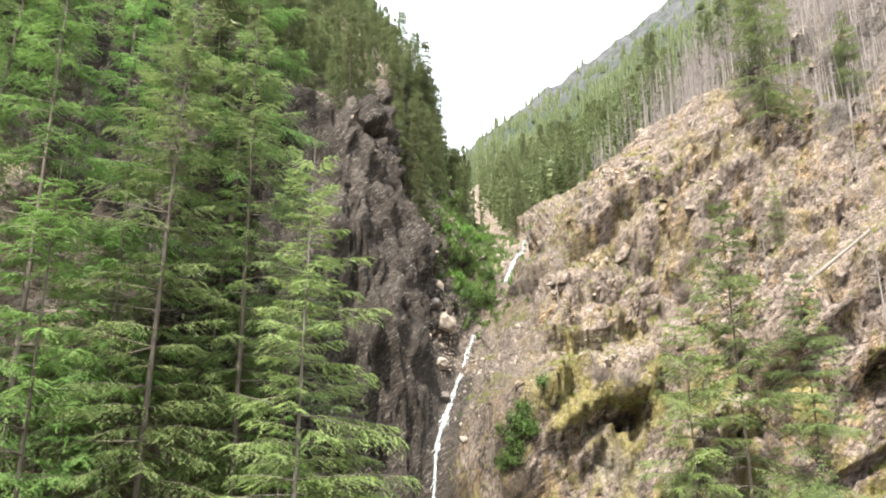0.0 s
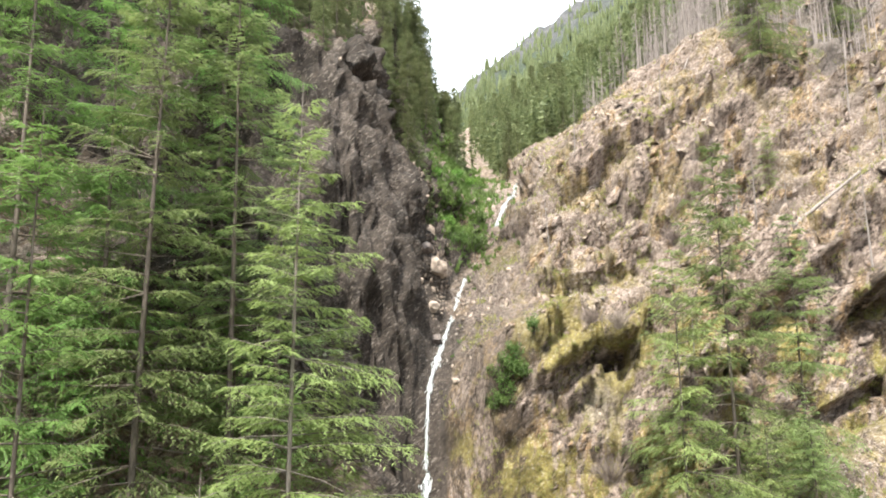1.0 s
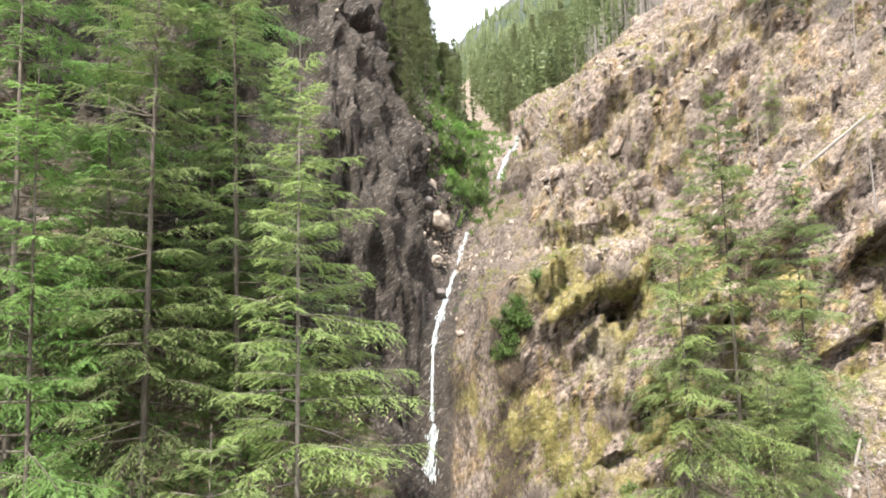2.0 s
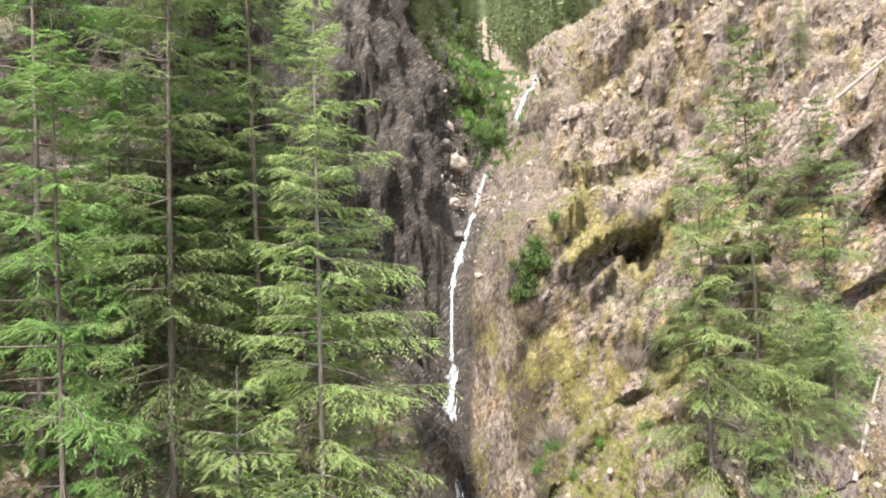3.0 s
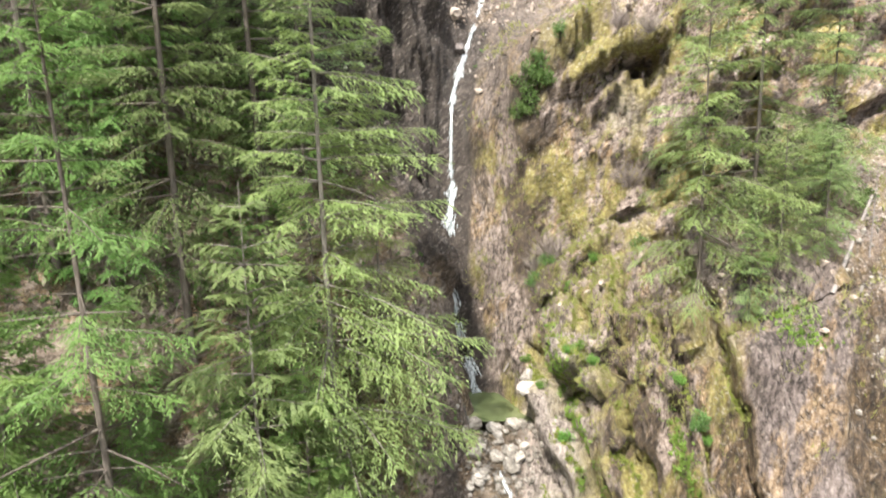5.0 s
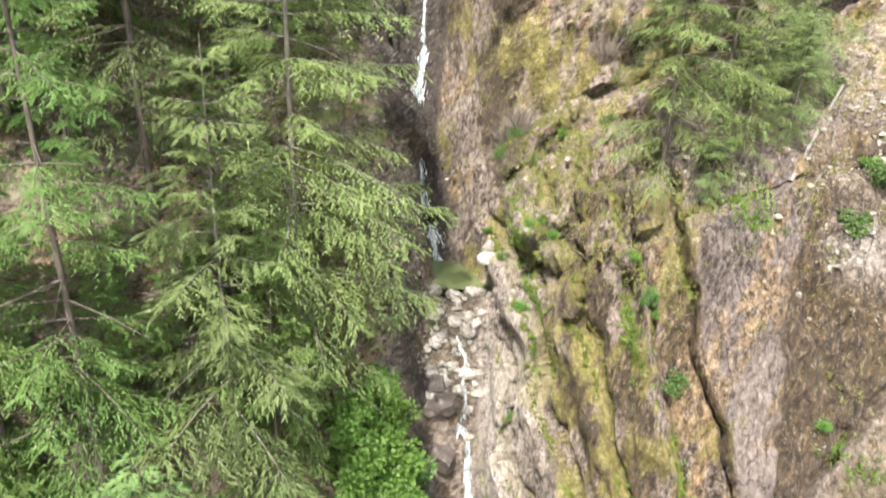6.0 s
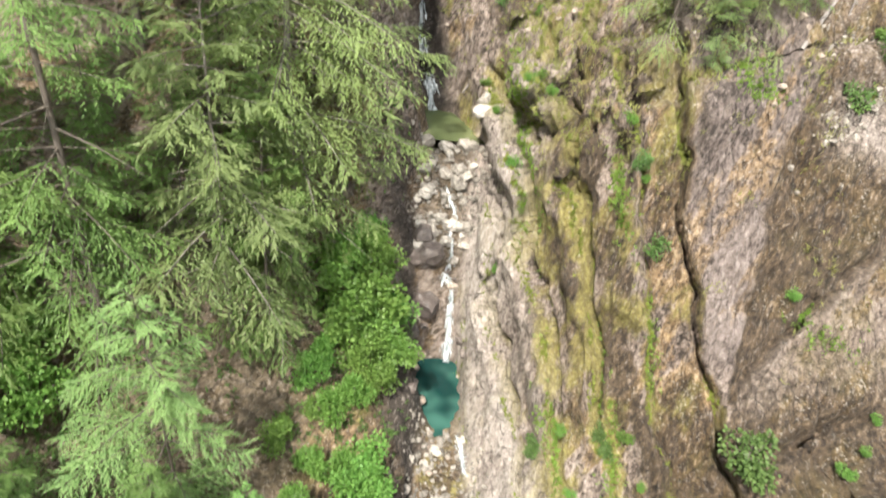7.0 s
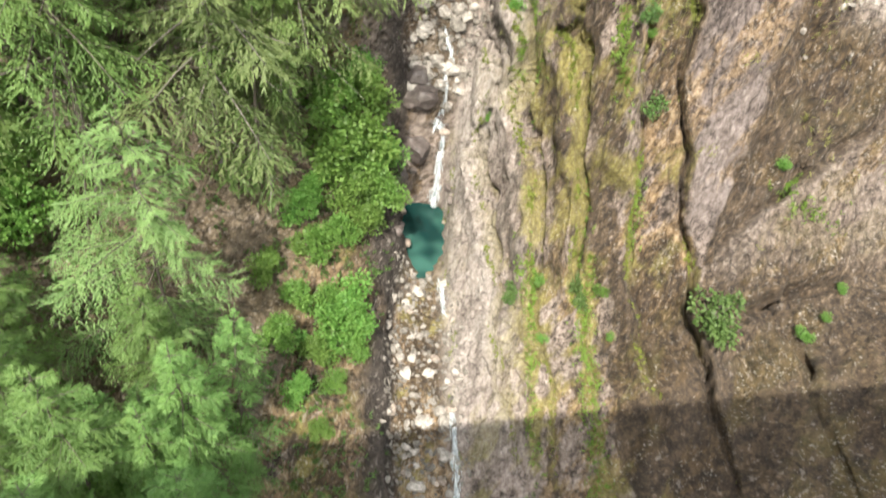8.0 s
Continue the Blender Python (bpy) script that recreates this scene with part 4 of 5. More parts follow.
def spots(count, weight, seed):
    r = np.random.RandomState(seed)
    w = AREA * np.clip(weight, 0, None)
    k = r.choice(len(P0), count, p=w / w.sum())
    jitter = unit(r.normal(size=(count, 3)))
    jitter -= (jitter * FN[k]).sum(1)[:, None] * FN[k]
    return P0[k] + jitter * (np.sqrt(AREA[k]) * 0.5 * r.rand(count))[:, None], FN[k], r


def tufts_mesh(name, count, weight, seed, per, length, width, mat, lift=0.9, hang=0.0):
    """Tufts of blades standing out of the slope."""
    p, nrm, r = spots(count, weight, seed)
    p, nrm = np.repeat(p, per, 0), np.repeat(nrm, per, 0)
    n = len(p)
    way = unit(nrm * 0.5 + np.array([0, 0, lift]) + r.normal(size=(n, 3)) * 0.55 - np.array([0, 0, hang]))
    v, f = wedges(p + r.normal(size=(n, 3)) * length * 0.25, way, length * r.uniform(0.5, 1.4, n), width * r.uniform(0.6, 1.4, n), unit(r.normal(size=(n, 3))))
    return mesh_of(name, v, f, mat, smooth=False)


patches = fbm(P0 * 0.13 + 60, 3)
patches2 = fbm(P0 * 0.30 + 90, 3)
left = 1 - ON_RIGHT
tagged(new("undergrowth", tufts_mesh("undergrowth", 9500, (near | ((PX > -40) & (PX < 5) & (PY > 2) & (PY < 20))) * left * soft_step(patches, -0.25, 0.2) * (1 - CLIFF) * soft_step(dist_creek, 0.6, 2.2) * (1 + 1.5 * soft_step(55 - PY, 0, 8)), 3, 9, 0.36, 0.13, SHRUB)), "green undergrowth of ferns and salal below the firs", "undergrowth", kind="stuff")
tagged(new("grass", tufts_mesh("grass", 10500, near * ON_RIGHT * (soft_step(patches2, 0.02, 0.3) + 2.2 * np.exp(-((PX - 10.0) / 4.0) ** 2 - ((PZ - 34.5) / 5.5) ** 2)) * soft_step(PZ, 16, 36) * (PZ < 105), 4, 7, 0.45, 0.06, GRASS)), "yellow-green dry grass tufts on ledges of rock", "grass", kind="stuff")
tagged(new("brush", tufts_mesh("brush", 3600, ((PX > -45) & (PX < 95) & (PY > 15) & (PY < 150)) * (ON_RIGHT * (0.25 * soft_step(PZ, 40, 50) + soft_step(PX + PZ, 95, 120)) + left * 0.6 * soft_step(PZ, 30, 45)) * soft_step(patches, 0.0, 0.3), 5, 9, 0.9, 0.035, TWIGS)), "tangled grey dead brush on the scree", "brush", kind="stuff")
gully = np.exp(-((PX - 3.0 - (PY - 84) * 0.05) / 4.0) ** 2) * soft_step(PY, 81, 85) * (PY < 125)
tagged(new("gully_shrubbery", tufts_mesh("gully_shrubbery", 2600, gully, 6, 10, 0.6, 0.22, leaf_material("gully_leaves", (0.085, 0.160, 0.045), (0.190, 0.290, 0.090), 0.45))), "bright green shrubbery filling the gully", "shrubbery", kind="stuff")
seam = LOW_WALL * soft_step(0.10 - np.minimum(frac, 1 - frac), 0.0, 0.06) * (past < 0.2) * soft_step(patches2, -0.1, 0.2)
tagged(new("moss_seam", tufts_mesh("moss_seam", 2200, near * seam, 7, 7, 0.22, 0.09, leaf_material("joint_moss", (0.13, 0.17, 0.03), (0.26, 0.30, 0.07), 0.3, 0.8))), "yellow-green moss and grass growing along joints of the slabs", "moss", kind="stuff")

fresh = sum(np.exp(-((PX - cx + 0.18 * (PZ - cz)) / rx) ** 2 - ((PZ - cz) / rz) ** 2) for cx, cz, rx, rz in
            [(14.1, 25.9, 0.45, 2.2), (8.6, 22.5, 0.6, 3.0), (7.6, 27.5, 0.5, 2.0), (10.4, 11.2, 0.5, 1.2), (11.3, 8.8, 0.35, 2.2), (15.1, 11.4, 0.4, 2.6), (14.7, 9.6, 0.4, 1.6), (17.2, 17.0, 0.4, 2.0), (21.4, 34.0, 1.2, 0.8), (27.0, 21.0, 1.2, 0.6)])
tagged(new("fresh_grass", tufts_mesh("fresh_grass", 1900, near * ON_RIGHT * fresh, 8, 8, 0.3, 0.08, leaf_material("fresh_grass", (0.115, 0.190, 0.035), (0.270, 0.380, 0.085), 0.45, 0.6))), "fresh green grass growing down the joints of the slabs", "grass", kind="stuff")


# ---- stones ----
def stone_shape(seed, rough_amount=0.22, fineness=3):
    """A broken stone: a cut and dented ball."""
    bm = bmesh.new()
    bmesh.ops.create_icosphere(bm, subdivisions=fineness, radius=1.0)
    r = np.random.RandomState(seed)
    v = np.array([x.co for x in bm.verts])
    for _ in range(9):
        d = unit(r.normal(size=3))
        over = v @ d - r.uniform(0.55, 0.85)
        v -= np.clip(over, 0, None)[:, None] * d
    v += unit(v) * (perlin(v * 2.1 + seed) * rough_amount + perlin(v * 5.3 + seed) * 0.07)[:, None]
    f = np.array([[q.index for q in p.verts] for p in bm.faces])
    bm.free()
    return v, f


def stone_material(name, stops, wet=0.0):
    m, n, l, b = material(name)
    co = n.new("ShaderNodeTexCoord").outputs["Object"]
    info = n.new("ShaderNodeObjectInfo")
    geo = n.new("ShaderNodeNewGeometry")
    f = noise_node(n, l, co, 2.5, 7, 0.7)
    tint = maths(n, l, "MULTIPLY", maths(n, l, "SUBTRACT", maths(n, l, "ADD", geo.outputs["Random Per Island"], info.outputs["Random"]), 1.0), 0.22)
    l.new(ramp(n, l, maths(n, l, "ADD", f, tint), stops), b.inputs["Base Color"])
    b.inputs["Roughness"].default_value = 0.85 - 0.5 * wet
    bump(n, l, f, 0.7, 0.08, b)
    return m


PALE = stone_material("pale_granite", [(0.25, (0.085, 0.075, 0.064)), (0.5, (0.22, 0.198, 0.172)), (0.78, (0.46, 0.425, 0.385))])
BROWN = stone_material("brown_stone", [(0.25, (0.070, 0.053, 0.041)), (0.5, (0.20, 0.160, 0.130)), (0.78, (0.43, 0.365, 0.31))])
WET = stone_material("dark_wet_stone", [(0.25, (0.030, 0.024, 0.022)), (0.6, (0.105, 0.085, 0.078)), (0.85, (0.2, 0.17, 0.15))], 0.6)
SHAPES = [stone_shape(200 + k) for k in range(6)]
SHAPES2 = [stone_shape(300 + k, 0.3, 2) for k in range(6)]
PALE_MESH = [mesh_of("boulder", v, f, PALE, False) for v, f in SHAPES]
BROWN_MESH = [mesh_of("boulder", v, f, BROWN, False) for v, f in SHAPES]
WET_MESH = [mesh_of("boulder", v, f, WET, False) for v, f in SHAPES]


def boulder(meshes, k, x, y, size, squash, label, group, sink=0.35, turn=None):
    ob = new("boulder", meshes[k % 6])
    ob.matrix_world = pose(x, y, ground(x, y) + size * squash * (1 - 2 * sink), 12 * math.sin(k), 9 * math.cos(k * 2.3), k * 67 if turn is None else turn) @ Matrix.Diagonal((size, size * 0.85, size * squash, 1))
    return tagged(ob, label, "boulder", group)


# great boulders in the slot and the chute
for k, (x, y, s) in enumerate([(0.3, 77.2, 1.3), (-0.9, 76.6, 1.1), (0.9, 78.4, 1.0), (-0.4, 74.8, 1.0), (0.2, 73.4, 0.9), (-0.9, 80.0, 1.2)]):
    boulder(WET_MESH if k % 3 == 1 else BROWN_MESH, k, x, y, s, 0.8, "brown boulder wedged in the chute above the falls", "chockstones")
for k, (x, y, s) in enumerate([(1.8, 47.9, 1.7), (1.2, 49.2, 1.7), (1.0, 50.4, 1.3), (0.5, 45.6, 0.9), (0.9, 39.2, 0.6)]):
    boulder(WET_MESH, k + 2, x, y, s, 0.85, "dark rounded boulder damming the creek above the pool", "dark boulders")
cb = np.random.RandomState(79)
for k in range(62):
    y = cb.uniform(49.6, 56.2)
    x, s = float(creek_x(y)) + cb.uniform(-1, 1) * float(half_width(y)) * 0.95, 0.28 + 0.75 * cb.rand() ** 2
    boulder(PALE_MESH, k, x, y, s, 0.7, "sun-bleached pale boulder in the creek bed", "creek boulders")
for k, (x, y, s) in enumerate([(30.5, 46.0, 0.8), (32.0, 45.0, 0.6), (34.0, 46.5, 0.9)]):
    boulder(PALE_MESH, k + 3, x, y, s, 0.5, "bleached pale block of rock on the terrace", "pale blocks", 0.4)
rim = np.random.RandomState(78)
for k in range(20):
    a = k / 20 * 6.28 + rim.normal() * 0.12
    boulder(WET_MESH if rim.rand() < 0.7 else BROWN_MESH, k, 3.15 + 1.95 * math.cos(a) + rim.normal() * 0.15, 44.0 + 5.0 * math.sin(a) + rim.normal() * 0.2, rim.uniform(0.22, 0.6), 0.7, "wet brown stone at the edge of the teal pool", "pool stones", 0.3)
rb = np.random.RandomState(77)
for k in range(95):
    y = rb.uniform(9, 37.8)
    x = float(creek_x(y)) + rb.uniform(-1, 1) * float(half_width(y)) * 0.95
    boulder(PALE_MESH if rb.rand() < 0.75 else BROWN_MESH, k, x, y, rb.uniform(0.16, 0.62) ** 1.0, rb.uniform(0.5, 0.8), "sun-bleached pale boulder in the creek bed", "creek boulders")


def stones_mesh(name, count, weight, seed, lo, hi, mat):
    """Many small broken stones lying on the slope, joined."""
    p, nrm, r = spots(count, weight, seed)
    bm = bmesh.new()
    bmesh.ops.create_icosphere(bm, subdivisions=1, radius=1.0)
    v0 = np.array([q.co for q in bm.verts])
    f0 = np.array([[q.index for q in face.verts] for face in bm.faces])
    bm.free()
    size = lo * (hi / lo) ** (r.rand(count) ** 2.2)
    v = v0[None] * r.uniform(0.3, 1.4, (count, 1, 3)) + r.normal(size=(count, 1, 3)) * 0.0 + r.normal(size=(count, len(v0), 3)) * 0.16
    a = r.rand(count) * 6.28
    c, s = np.cos(a)[:, None], np.sin(a)[:, None]
    v = np.stack([v[..., 0] * c - v[..., 1] * s, v[..., 0] * s + v[..., 1] * c, v[..., 2]], -1) * size[:, None, None]
    v = v + (p + nrm * (size * 0.2)[:, None])[:, None]
    f = f0[None] + (np.arange(count) * len(v0))[:, None, None]
    return mesh_of(name, v.reshape(-1, 3), f.reshape(-1, 3), mat, False)


bed = np.exp(-np.clip(dist_creek + 0.5, 0, None) ** 2) * (PY > 6) * (PY < 56.2) * ((PY < 38) | (PY > 50))
tagged(new("creek_gravel", stones_mesh("creek_gravel", 2800, bed, 21, 0.05, 0.35, PALE)), "pale cobbles and gravel of the creek bed", "gravel", kind="stuff")
calm = np.clip(1.35 - STEEP * 1.7, 0, 1)
scree = near * calm * (ON_RIGHT * soft_step(PZ, 27, 36) * (1 - LOW_WALL * 0.6) * soft_step(patches + patches2 * 0.6, -0.2, 0.25) + left * 0.22 * soft_step(PZ, 25, 40))
fan = np.exp(-((PX - 0.6) / 2.4) ** 2 - ((PY - 79.0) / 3.2) ** 2)
tagged(new("chute_rubble", stones_mesh("chute_rubble", 700, fan, 25, 0.06, 0.28, BROWN)), "broken rock lying in the steep chute", "rubble", kind="stuff")
tagged(new("scree", stones_mesh("scree", 4200, scree, 22, 0.06, 0.45, BROWN)), "loose brown and pinkish scree stones on the slope", "scree", kind="stuff")
tagged(new("pale_scree", stones_mesh("pale_scree", 1300, scree * soft_step(patches, 0.1, 0.3), 23, 0.06, 0.22, PALE)), "pale broken rock on the slope", "scree", kind="stuff")


terrace = (0.7 * np.exp(-((PX - 33) / 5.0) ** 2 - ((PY - 46.5) / 4.0) ** 2) + np.exp(-((PX - 28.5) / 2.2) ** 2 - ((PZ - 32.3) / 1.6) ** 2)) * ON_RIGHT * soft_step(patches2, -0.1, 0.15)
tagged(new("terrace_rubble", stones_mesh("terrace_rubble", 900, terrace, 27, 0.06, 0.3, PALE)), "bleached whitish rubble lying on the terrace", "rubble", kind="stuff")


def outcrops():
    """Broken ribs of bedrock that stand out of the high wall, tilted with its beds."""
    p, nrm, r = spots(420, near * HIGH * soft_step(STEEP, 0.25, 0.45) * soft_step(dist_creek, 4, 8) * soft_step(patches2, -0.1, 0.2) * (PZ < 110), 61)
    pieces = []
    along = unit(np.array([0.75, 0.25, 0.62]))
    for j in range(len(p)):
        v, f = SHAPES2[j % 6]
        out = unit(nrm[j] - (nrm[j] @ along) * along)
        third = np.cross(along, out)
        s = 0.25 * (1.3 / 0.25) ** (r.rand() ** 1.8)
        w = v * np.array([1.5, 0.6, 0.75]) * s * r.uniform(0.7, 1.3, 3)
        a = unit(along + r.normal(size=3) * 0.18)
        pieces.append((p[j] + w[:, :1] * a + w[:, 1:2] * out + w[:, 2:] * third - nrm[j] * s * 0.1, f))
    v, f = gather(pieces)
    return tagged(new("rock_ribs", mesh_of("rock_ribs", v, f, ROCK, False)), "tilted broken ribs of brown bedrock", "rock", kind="stuff")


outcrops()

# ---- water ----
def water_material(name, deep, shallow, rough_v):
    m, n, l, b = material(name)
    co = n.new("ShaderNodeNewGeometry").outputs["Position"]
    f = noise_node(n, l, co, 0.22, 2)
    l.new(mix(n, l, step(n, l, f, 0.38, 0.66), deep, shallow), b.inputs["Base Color"])
    b.inputs["Roughness"].default_value, b.inputs["IOR"].default_value = rough_v, 1.33
    bump(n, l, noise_node(n, l, co, 5.0, 3), 0.25, 0.05, b)
    return m


def foam_material():
    m, n, l, b = material("white_water")
    co = n.new("ShaderNodeNewGeometry").outputs["Position"]
    f = noise_node(n, l, co, 2.2, 6, 0.7, (2.5, 1.0, 0.5))
    l.new(ramp(n, l, f, [(0.34, (0.16, 0.19, 0.20)), (0.50, (0.46, 0.50, 0.52)), (0.66, (0.80, 0.82, 0.83))]), b.inputs["Base Color"])
    b.inputs["Roughness"].default_value = 0.5
    bump(n, l, f, 0.8, 0.15, b)
    return m


TEAL = water_material("teal_pool_water", (0.005, 0.026, 0.024), (0.034, 0.095, 0.078), 0.06)
OLIVE = water_material("olive_shallow_water", (0.080, 0.100, 0.045), (0.170, 0.180, 0.095), 0.08)
FOAM = foam_material()


def pool(name, y0, y1, z, mat, label, margin=0.35):
    ys = np.linspace(y0, y1, 24)
    us = np.linspace(-1, 1, 9)
    v = np.array([(float(creek_x(y)) + u * (float(half_width(y)) + margin), y, z + 0.015 * math.sin(7 * y + 3 * u)) for y in ys for u in us])
    i = np.arange(24 * 9).reshape(24, 9)
    q = np.stack([i[:-1, :-1], i[:-1, 1:], i[1:, 1:], i[1:, :-1]], -1).reshape(-1, 4)
    return tagged(new(name, mesh_of(name, v, q, mat)), label, "water", kind="structure")


def on_bed(x, y):
    """Height of the bed, below any rock that overhangs it."""
    return min(ground(x, y), float(creek_z(y)) + 1.6)


def torrent(name, path, widths, label, proud=0.10, thick=60, seed=1):
    """White water down the rock, from points east, north: a sheaf of short overlapping streaks."""
    r = np.random.RandomState(seed)
    pts = np.array(path, float)
    pts = np.column_stack([pts, [on_bed(a, b) for a, b in pts]])
    fine_xy = np.concatenate([np.linspace(p, q, 24)[:-1] for p, q in zip(pts[:-1], pts[1:])] + [pts[-1:]])
    fine_w = np.concatenate([np.linspace(p, q, 24)[:-1] for p, q in zip(widths[:-1], widths[1:])] + [widths[-1:]])
    line = np.array([(a, b, on_bed(a, b)) for a, b, _ in fine_xy])
    seg = np.r_[0, np.cumsum(np.linalg.norm(np.diff(line, axis=0), axis=1))]
    n = int(seg[-1] * thick)
    s = r.rand(n) * seg[-1]
    k = np.clip(np.searchsorted(seg, s) - 1, 0, len(seg) - 2)
    f = ((s - seg[k]) / (seg[k + 1] - seg[k] + 1e-9))[:, None]
    at = line[k] * (1 - f) + line[k + 1] * f
    flow = unit(line[k + 1] - line[k] + 1e-6)
    w = np.interp(s, seg, fine_w)
    side = r.normal(size=n) * 0.26 * w * (1 + 0.5 * np.sin(s * 1.9))
    at[:, 0] += side
    at[:, 2] += proud + r.rand(n) * 0.25 * w
    at[:, 1] -= proud * 0.8
    way = unit(flow + r.normal(size=(n, 3)) * 0.16)
    v, q = blades(at, way, r.uniform(0.3, 0.95, n), r.uniform(0.03, 0.10, n) * (0.5 + w), np.array([0, -0.8, 0.6]) + r.normal(size=(n, 3)) * 0.35)
    return tagged(new(name, mesh_of(name, v, q, FOAM, False)), label, "waterfall", kind="structure")


pool("water_pool", 36.6, 49.0, 4.66, TEAL, "clear teal plunge pool below the boulders", 1.2)
pool("water_upper_pool", 55.9, 62.5, 21.75, OLIVE, "olive-green shallow pool between slabs", 0.3)
pool("water_green_pool", 63.0, 65.5, 26.1, OLIVE, "small green pool under the lower falls", 0.3)
torrent("waterfall_upper", [(12.4, 101.5), (10.6, 92.0), (8.0, 87.4)], [0.3, 0.5, 0.4], "thin white upper fall sliding down a slab", seed=2)
torrent("waterfall_chute", [(3.6, 82.2), (2.6, 79.2), (2.2, 77.6)], [0.3, 0.35, 0.3], "thin thread of water over the boulders", thick=30, seed=3)
torrent("waterfall_middle", [(2.0, 76.8), (1.0, 74.0), (0.1, 71.6), (-0.5, 69.7), (-0.7, 69.0), (-0.9, 67.6)], [0.25, 0.5, 0.65, 0.28, 0.14, 0.2], "white waterfall in a dark rock slot", thick=40, seed=4)
torrent("waterfall_tier", [(-0.75, 67.5), (-1.0, 67.0), (-1.25, 66.5)], [0.5, 0.85, 1.05], "broad white tier of the waterfall", thick=60, seed=5)
torrent("waterfall_lower", [(-1.2, 65.9), (-1.1, 65.5), (-0.9, 64.9)], [0.5, 0.9, 1.3], "short white cascade into a green pool", thick=90, seed=6)
torrent("waterfall_short", [(0.0, 63.4), (0.4, 62.8), (0.9, 62.1)], [0.5, 0.8, 1.0], "short white cascade between two green pools", thick=60, seed=12)
torrent("waterfall_thread", [(2.6, 53.4), (3.6, 51.8), (3.2, 50.6), (3.5, 49.6), (2.9, 48.8)], [0.15, 0.35, 0.2, 0.4, 0.3], "thin thread of white water between pale stones", thick=26, seed=7)
torrent("waterfall_step", [(3.0, 49.2), (3.7, 48.6), (3.9, 47.9), (3.6, 47.4)], [0.4, 0.6, 0.35, 0.3], "white water slipping past a dark boulder", thick=36, seed=9)
torrent("waterfall_pool", [(3.7, 48.0), (3.9, 47.0), (3.9, 46.2), (3.9, 45.0)], [0.3, 0.5, 1.0, 0.9], "white cascade beside dark boulders into the teal pool", 0.25, 75, 10)
torrent("water_riffle", [(4.9, 37.6), (5.3, 34.5)], [0.5, 0.3], "narrow riffle along the foot of the slab", 0.12, 40, 8)
torrent("water_riffle_lower", [(6.3, 26.0), (6.8, 22.0), (7.0, 17.0)], [0.3, 0.6, 0.5], "narrow riffle along the foot of the slab", 0.12, 40, 11)


# ---- fallen logs ----
def log(name, a, b, radius, label):
    a, b = Vector(a), Vector(b)
    pts = [a.lerp(b, t) + Vector((0, 0, 0.12 * math.sin(3 * t))) for t in np.linspace(0, 1, 8)]
    v, q = tube(np.array(pts), radius * np.linspace(1, 0.6, 8), 8)
    root = tagged(new(name, mesh_of(name, v, q, GREY_BARK)), label, "log", "fallen logs")
    return root


def on_ground(x, y, up):
    return (x, y, ground(x, y) + up)


log("fallen_log", on_ground(3.6, 61.6, 0.15), on_ground(8.8, 60.9, 0.4), 0.12, "thin grey fallen log lying on the rock slab")
log("fallen_log", on_ground(24.2, 45.0, 0.1), on_ground(29.8, 51.4, 1.2), 0.17, "broken grey log leaning on the terrace")
log("fallen_log", on_ground(30.5, 66.6, 0.4), on_ground(42.5, 67.5, 0.6), 0.22, "long grey fallen trunk lying across the slope")
log("fallen_log", on_ground(34.6, 91.0, 0.2), on_ground(36.8, 94.5, 0.3), 0.12, "bleached fallen trunk on the rock ridge")
log("fallen_log", on_ground(-9.0, 39.4, 0.3), on_ground(-8.3, 35.0, 0.3), 0.09, "thin bleached fallen stem on the bank")


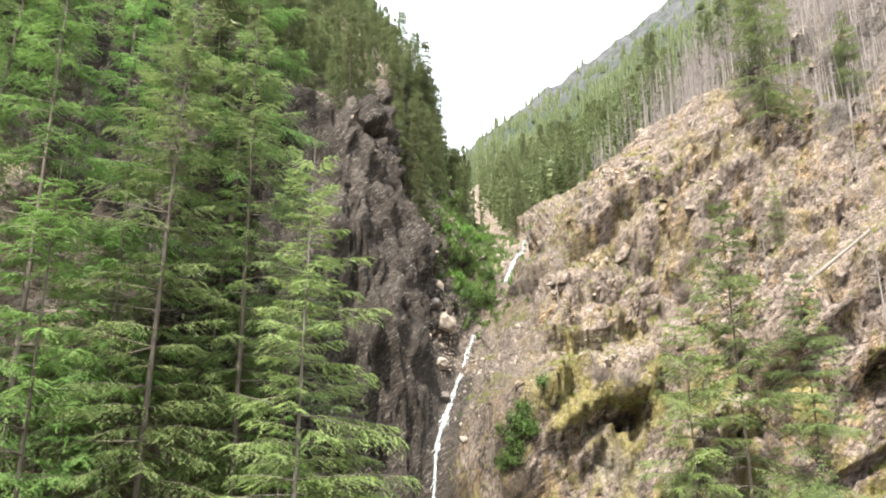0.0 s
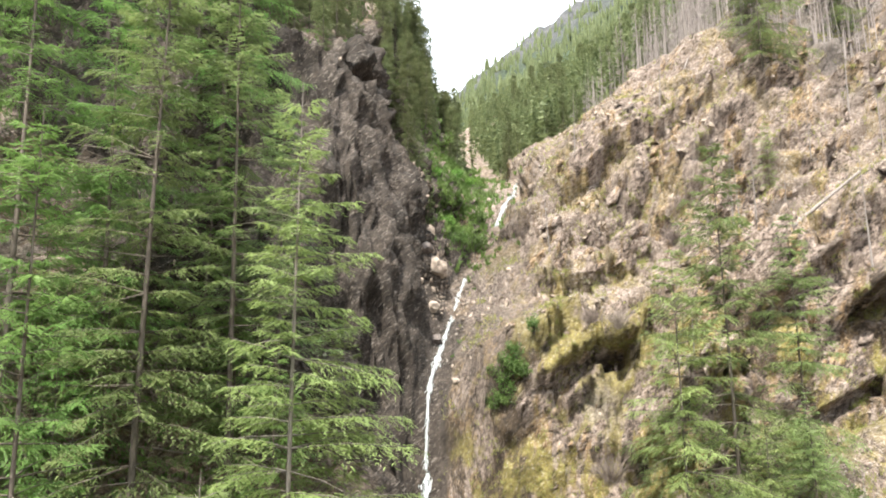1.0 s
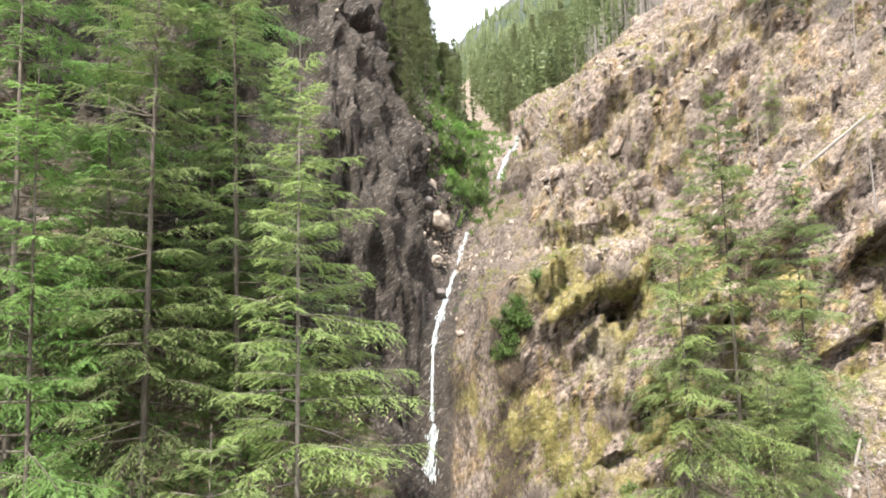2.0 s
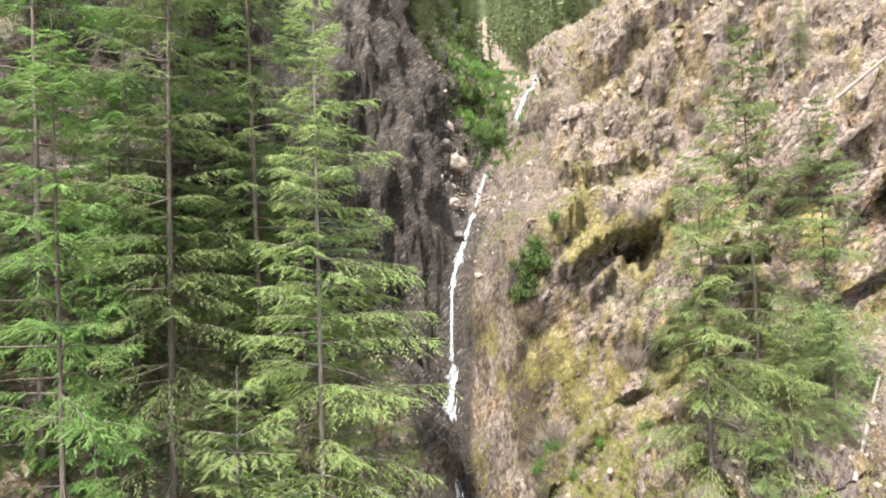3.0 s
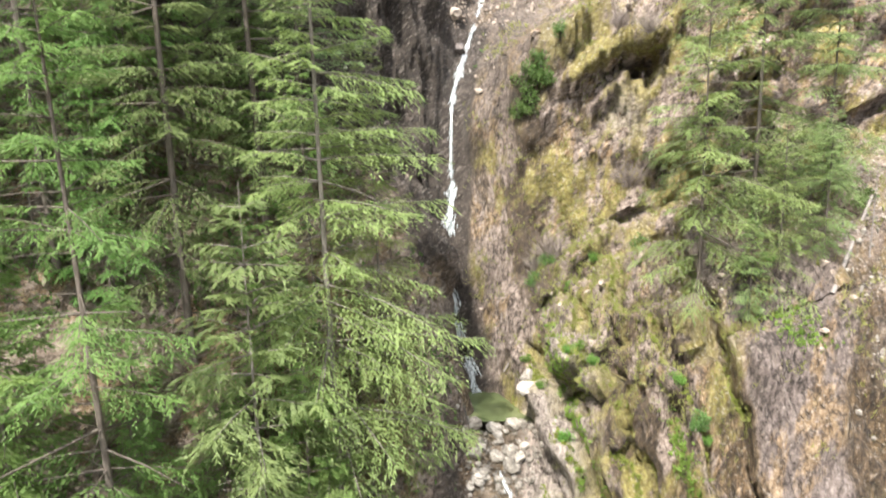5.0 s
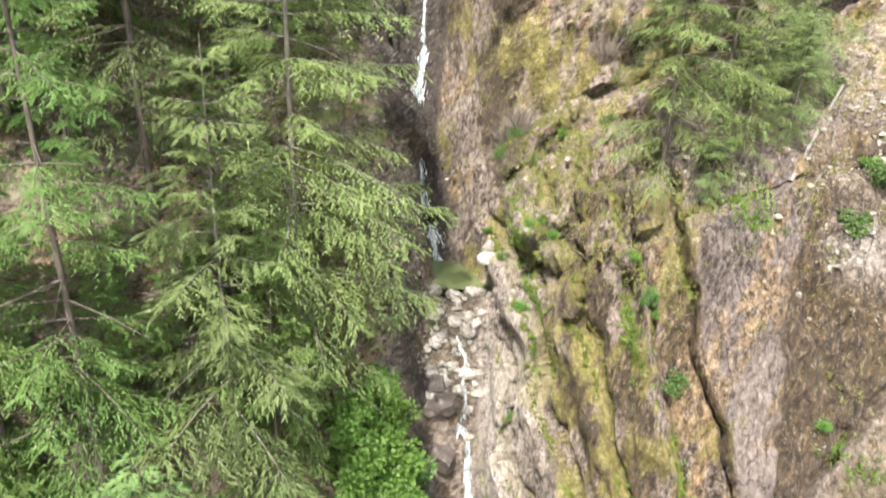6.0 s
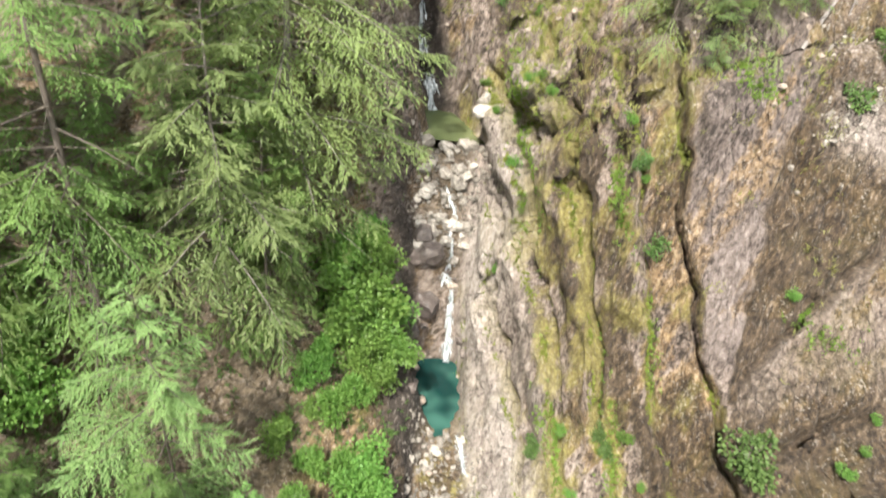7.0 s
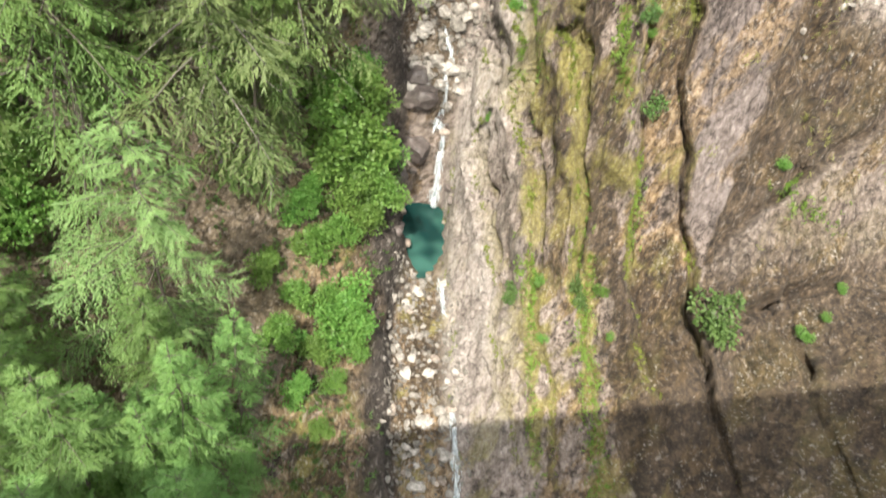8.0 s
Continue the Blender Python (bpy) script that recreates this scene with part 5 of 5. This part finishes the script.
# ---- far mountain ----
def mountain():
    m, n, l, b = material("far_mountain_forest")
    co = n.new("ShaderNodeNewGeometry").outputs["Position"]
    trees = noise_node(n, l, co, 0.10, 5, 0.7, (1, 1, 0.35))
    patch = noise_node(n, l, co, 0.012, 5, 0.6)
    wood = ramp(n, l, trees, [(0.3, (0.012, 0.022, 0.012)), (0.6, (0.034, 0.055, 0.028)), (0.8, (0.064, 0.085, 0.048))])
    stone = ramp(n, l, trees, [(0.3, (0.026, 0.029, 0.033)), (0.7, (0.105, 0.106, 0.111))])
    rocky = maths(n, l, "MULTIPLY", attribute(n, "rim"), step(n, l, patch, 0.36, 0.52))
    l.new(mix(n, l, rocky, wood, stone), b.inputs["Base Color"])
    b.inputs["Roughness"].default_value = 0.95
    bump(n, l, trees, 1.0, 6.0, b)
    az = np.radians(np.linspace(-60, 75, 340))
    t = np.linspace(0, 1.25, 120)
    ridge = np.interp(np.degrees(az), [-60, -20, 0, 3, 5.8, 10.4, 15.9, 22.3, 32, 75], [20, 19, 20, 23.3, 25.3, 27.2, 30.2, 33.0, 36, 34])
    A, T = np.meshgrid(az, t)
    R = 430 + 620 * T
    top = 1050 * np.tan(np.radians(np.broadcast_to(ridge, A.shape))) + 50
    Z = 120 + (top - 120) * np.where(T < 1, T**0.9, 1 - (T - 1) * 1.4)
    P = np.stack([R * np.sin(A), R * np.cos(A), Z], -1).reshape(-1, 3)
    P[:, 2] += fbm(P * 0.011, 5, True) * 26 * np.clip(T.ravel() * 2, 0.2, 1) - 12 + fbm(P * 0.09, 2) * 6
    i = np.arange(len(P)).reshape(A.shape)
    q = np.stack([i[:-1, :-1], i[:-1, 1:], i[1:, 1:], i[1:, :-1]], -1).reshape(-1, 4)
    me = mesh_of("backdrop_mountain", P, q, m)
    r = np.random.RandomState(41)
    k = r.choice(len(P), 17000, p=np.clip(0.8 - T.ravel(), 0.012, 0.2) / np.clip(0.8 - T.ravel(), 0.012, 0.2).sum())
    k = k[(np.degrees(A.ravel()[k]) > -5) & (np.degrees(A.ravel()[k]) < 40)]
    foot = P[k] + r.normal(size=(len(k), 3)) * np.array([3.0, 3.0, 0.6])
    pieces = [wedges(foot - np.array([0, 0, 2.0]), unit(np.array([0, 0, 1.0]) + r.normal(size=foot.shape) * 0.05), r.uniform(11, 20, len(k)), r.uniform(4, 6.5, len(k)), unit(np.array([s, 1.0, 0.3]) + 0 * foot)) for s in (-1.2, 0.0, 1.2)]
    v, f = gather(pieces)
    tagged(new("mountain_forest", mesh_of("mountain_forest", v, f, NEEDLES_FAR, False)), "dark conifer forest on the far mountainside", "forest", kind="stuff")
    me.attributes.new("rim", "FLOAT", "POINT").data.foreach_set("value", soft_step(T.ravel(), 0.58, 0.82).astype(np.float32))
    return tagged(new("backdrop_mountain", me), "far forested mountainside with a grey rocky rim", "mountain", kind="structure")


mountain()


def burnt_wood():
    """The burnt stand on the upper slope: thin bare poles with short twigs, joined."""
    r = np.random.RandomState(91)
    n = 2600
    y = r.uniform(80, 150, n)
    x = r.uniform(26, 95, n)
    keep = y > np.maximum(84, 102 - (x - 37) * 1.2) + fbm(np.stack([x, y, 0 * x], -1) * 0.06, 2) * 9
    x, y = x[keep], y[keep]
    n = len(x)
    foot = np.array([(a, b, ground(a, b) - 0.3) for a, b in zip(x, y)])
    tall = r.uniform(4, 9.5, n)
    up = unit(np.array([0, 0, 1.0]) + r.normal(size=(n, 3)) * 0.03)
    pieces = [wedges(foot, up, tall, 0.014 * tall + 0.08, unit(np.array([s, 1.0, 0]) + 0 * foot)) for s in (-1.0, 0.2, 1.4)]
    per = 16
    f = r.uniform(0.3, 0.97, (n, per))
    start = (foot[:, None] + up[:, None] * (f * tall[:, None])[..., None]).reshape(-1, 3)
    way = unit(np.stack([r.normal(size=n * per), r.normal(size=n * per), r.uniform(-0.3, 0.4, n * per)], -1))
    pieces.append(wedges(start, way, (np.repeat(tall, per) * 0.11 * (1.15 - f.ravel()) + 0.2) * r.uniform(0.6, 1.3, n * per), np.full(n * per, 0.07), unit(r.normal(size=(n * per, 3)))))
    v, q = gather(pieces)
    return tagged(new("burnt_wood", mesh_of("burnt_wood", v, q, leaf_material("scorched_poles", (0.190, 0.168, 0.163), (0.380, 0.342, 0.332), 0.0, 0.9), False)), "pinkish-grey stand of burnt bare poles on the slope", "burnt wood", kind="stuff")


burnt_wood()


def distant_forest():
    """The woods of the upper valley: many small pointed crowns, joined."""
    r = np.random.RandomState(33)
    n = 2600
    y = r.uniform(112, 330, n)
    x = r.uniform(-0.25, 0.36, n) * y
    keep = np.abs(x - creek_x(y)) > 3
    x, y = x[keep], y[keep]
    z = np.array([ground(a, b) for a, b in zip(x, y)])
    tall = r.uniform(7, 14, len(x))
    per = 46
    n = len(x)
    h = r.rand(n, per) ** 0.8
    a = r.rand(n, per) * 6.28
    wide = (tall * r.uniform(0.12, 0.2, n))[:, None] * (1.05 - h) * r.uniform(0.6, 1.2, (n, per))
    start = np.stack([x[:, None] + 0 * h, y[:, None] + 0 * h, z[:, None] + tall[:, None] * h], -1).reshape(-1, 3)
    way = unit(np.stack([np.cos(a), np.sin(a), r.uniform(-0.5, 0.25, (n, per))], -1).reshape(-1, 3))
    v, f = wedges(start, way, wide.ravel() + 0.25, np.full(n * per, 0.62), np.array([0, 0, 1.0]) + r.normal(size=start.shape) * 0.5)
    tv, tf = wedges(np.stack([x, y, z], -1), np.tile([0.0, 0, 1], (n, 1)), tall * 1.05, np.full(n, 0.4), np.tile([0.0, 1, 0], (n, 1)))
    v, f = gather([(v, f), (tv, tf)])
    return tagged(new("distant_forest", mesh_of("distant_forest", v, f, NEEDLES_FAR, False)), "dense green conifer forest of the upper valley", "forest", kind="stuff")


distant_forest()


# ---- the road bridge under the eye, whose shade falls on the slabs ----
def box(lo, hi, bevel=0.03):
    bm = bmesh.new()
    bmesh.ops.create_cube(bm, size=1.0)
    for v in bm.verts:
        v.co = [a + (b - a) * (c + 0.5) for a, b, c in zip(lo, hi, v.co)]
    bmesh.ops.bevel(bm, geom=bm.edges[:], offset=bevel, segments=1, affect="EDGES")
    me = bpy.data.meshes.new("beam")
    bm.to_mesh(me)
    bm.free()
    return me


def concrete():
    m, n, l, b = material("bridge_concrete")
    f = noise_node(n, l, n.new("ShaderNodeTexCoord").outputs["Object"], 1.5, 8, 0.7)
    l.new(ramp(n, l, f, [(0.3, (0.24, 0.23, 0.21)), (0.7, (0.42, 0.41, 0.38))]), b.inputs["Base Color"])
    b.inputs["Roughness"].default_value = 0.9
    bump(n, l, f, 0.4, 0.02, b)
    return m


CONCRETE = concrete()
bridge = new("bridge")
for name, lo, hi in [("deck", (-75, -10.5, -0.35), (75, 0, 0)), ("kerb", (-75, -0.45, 0.004), (75, -0.02, 0.2)), ("girder", (-75, -2.6, -2.0), (75, -2.2, -0.354)), ("girder", (-75, -8.4, -2.0), (75, -8.0, -0.354))]:
    me = box(lo, hi)
    me.materials.append(CONCRETE)
    part(name, me, bridge)
bridge.matrix_world = pose(0, -0.5, 48.0, 0, 0, 13.4)
tagged(bridge, "grey concrete road bridge spanning the canyon", "bridge")
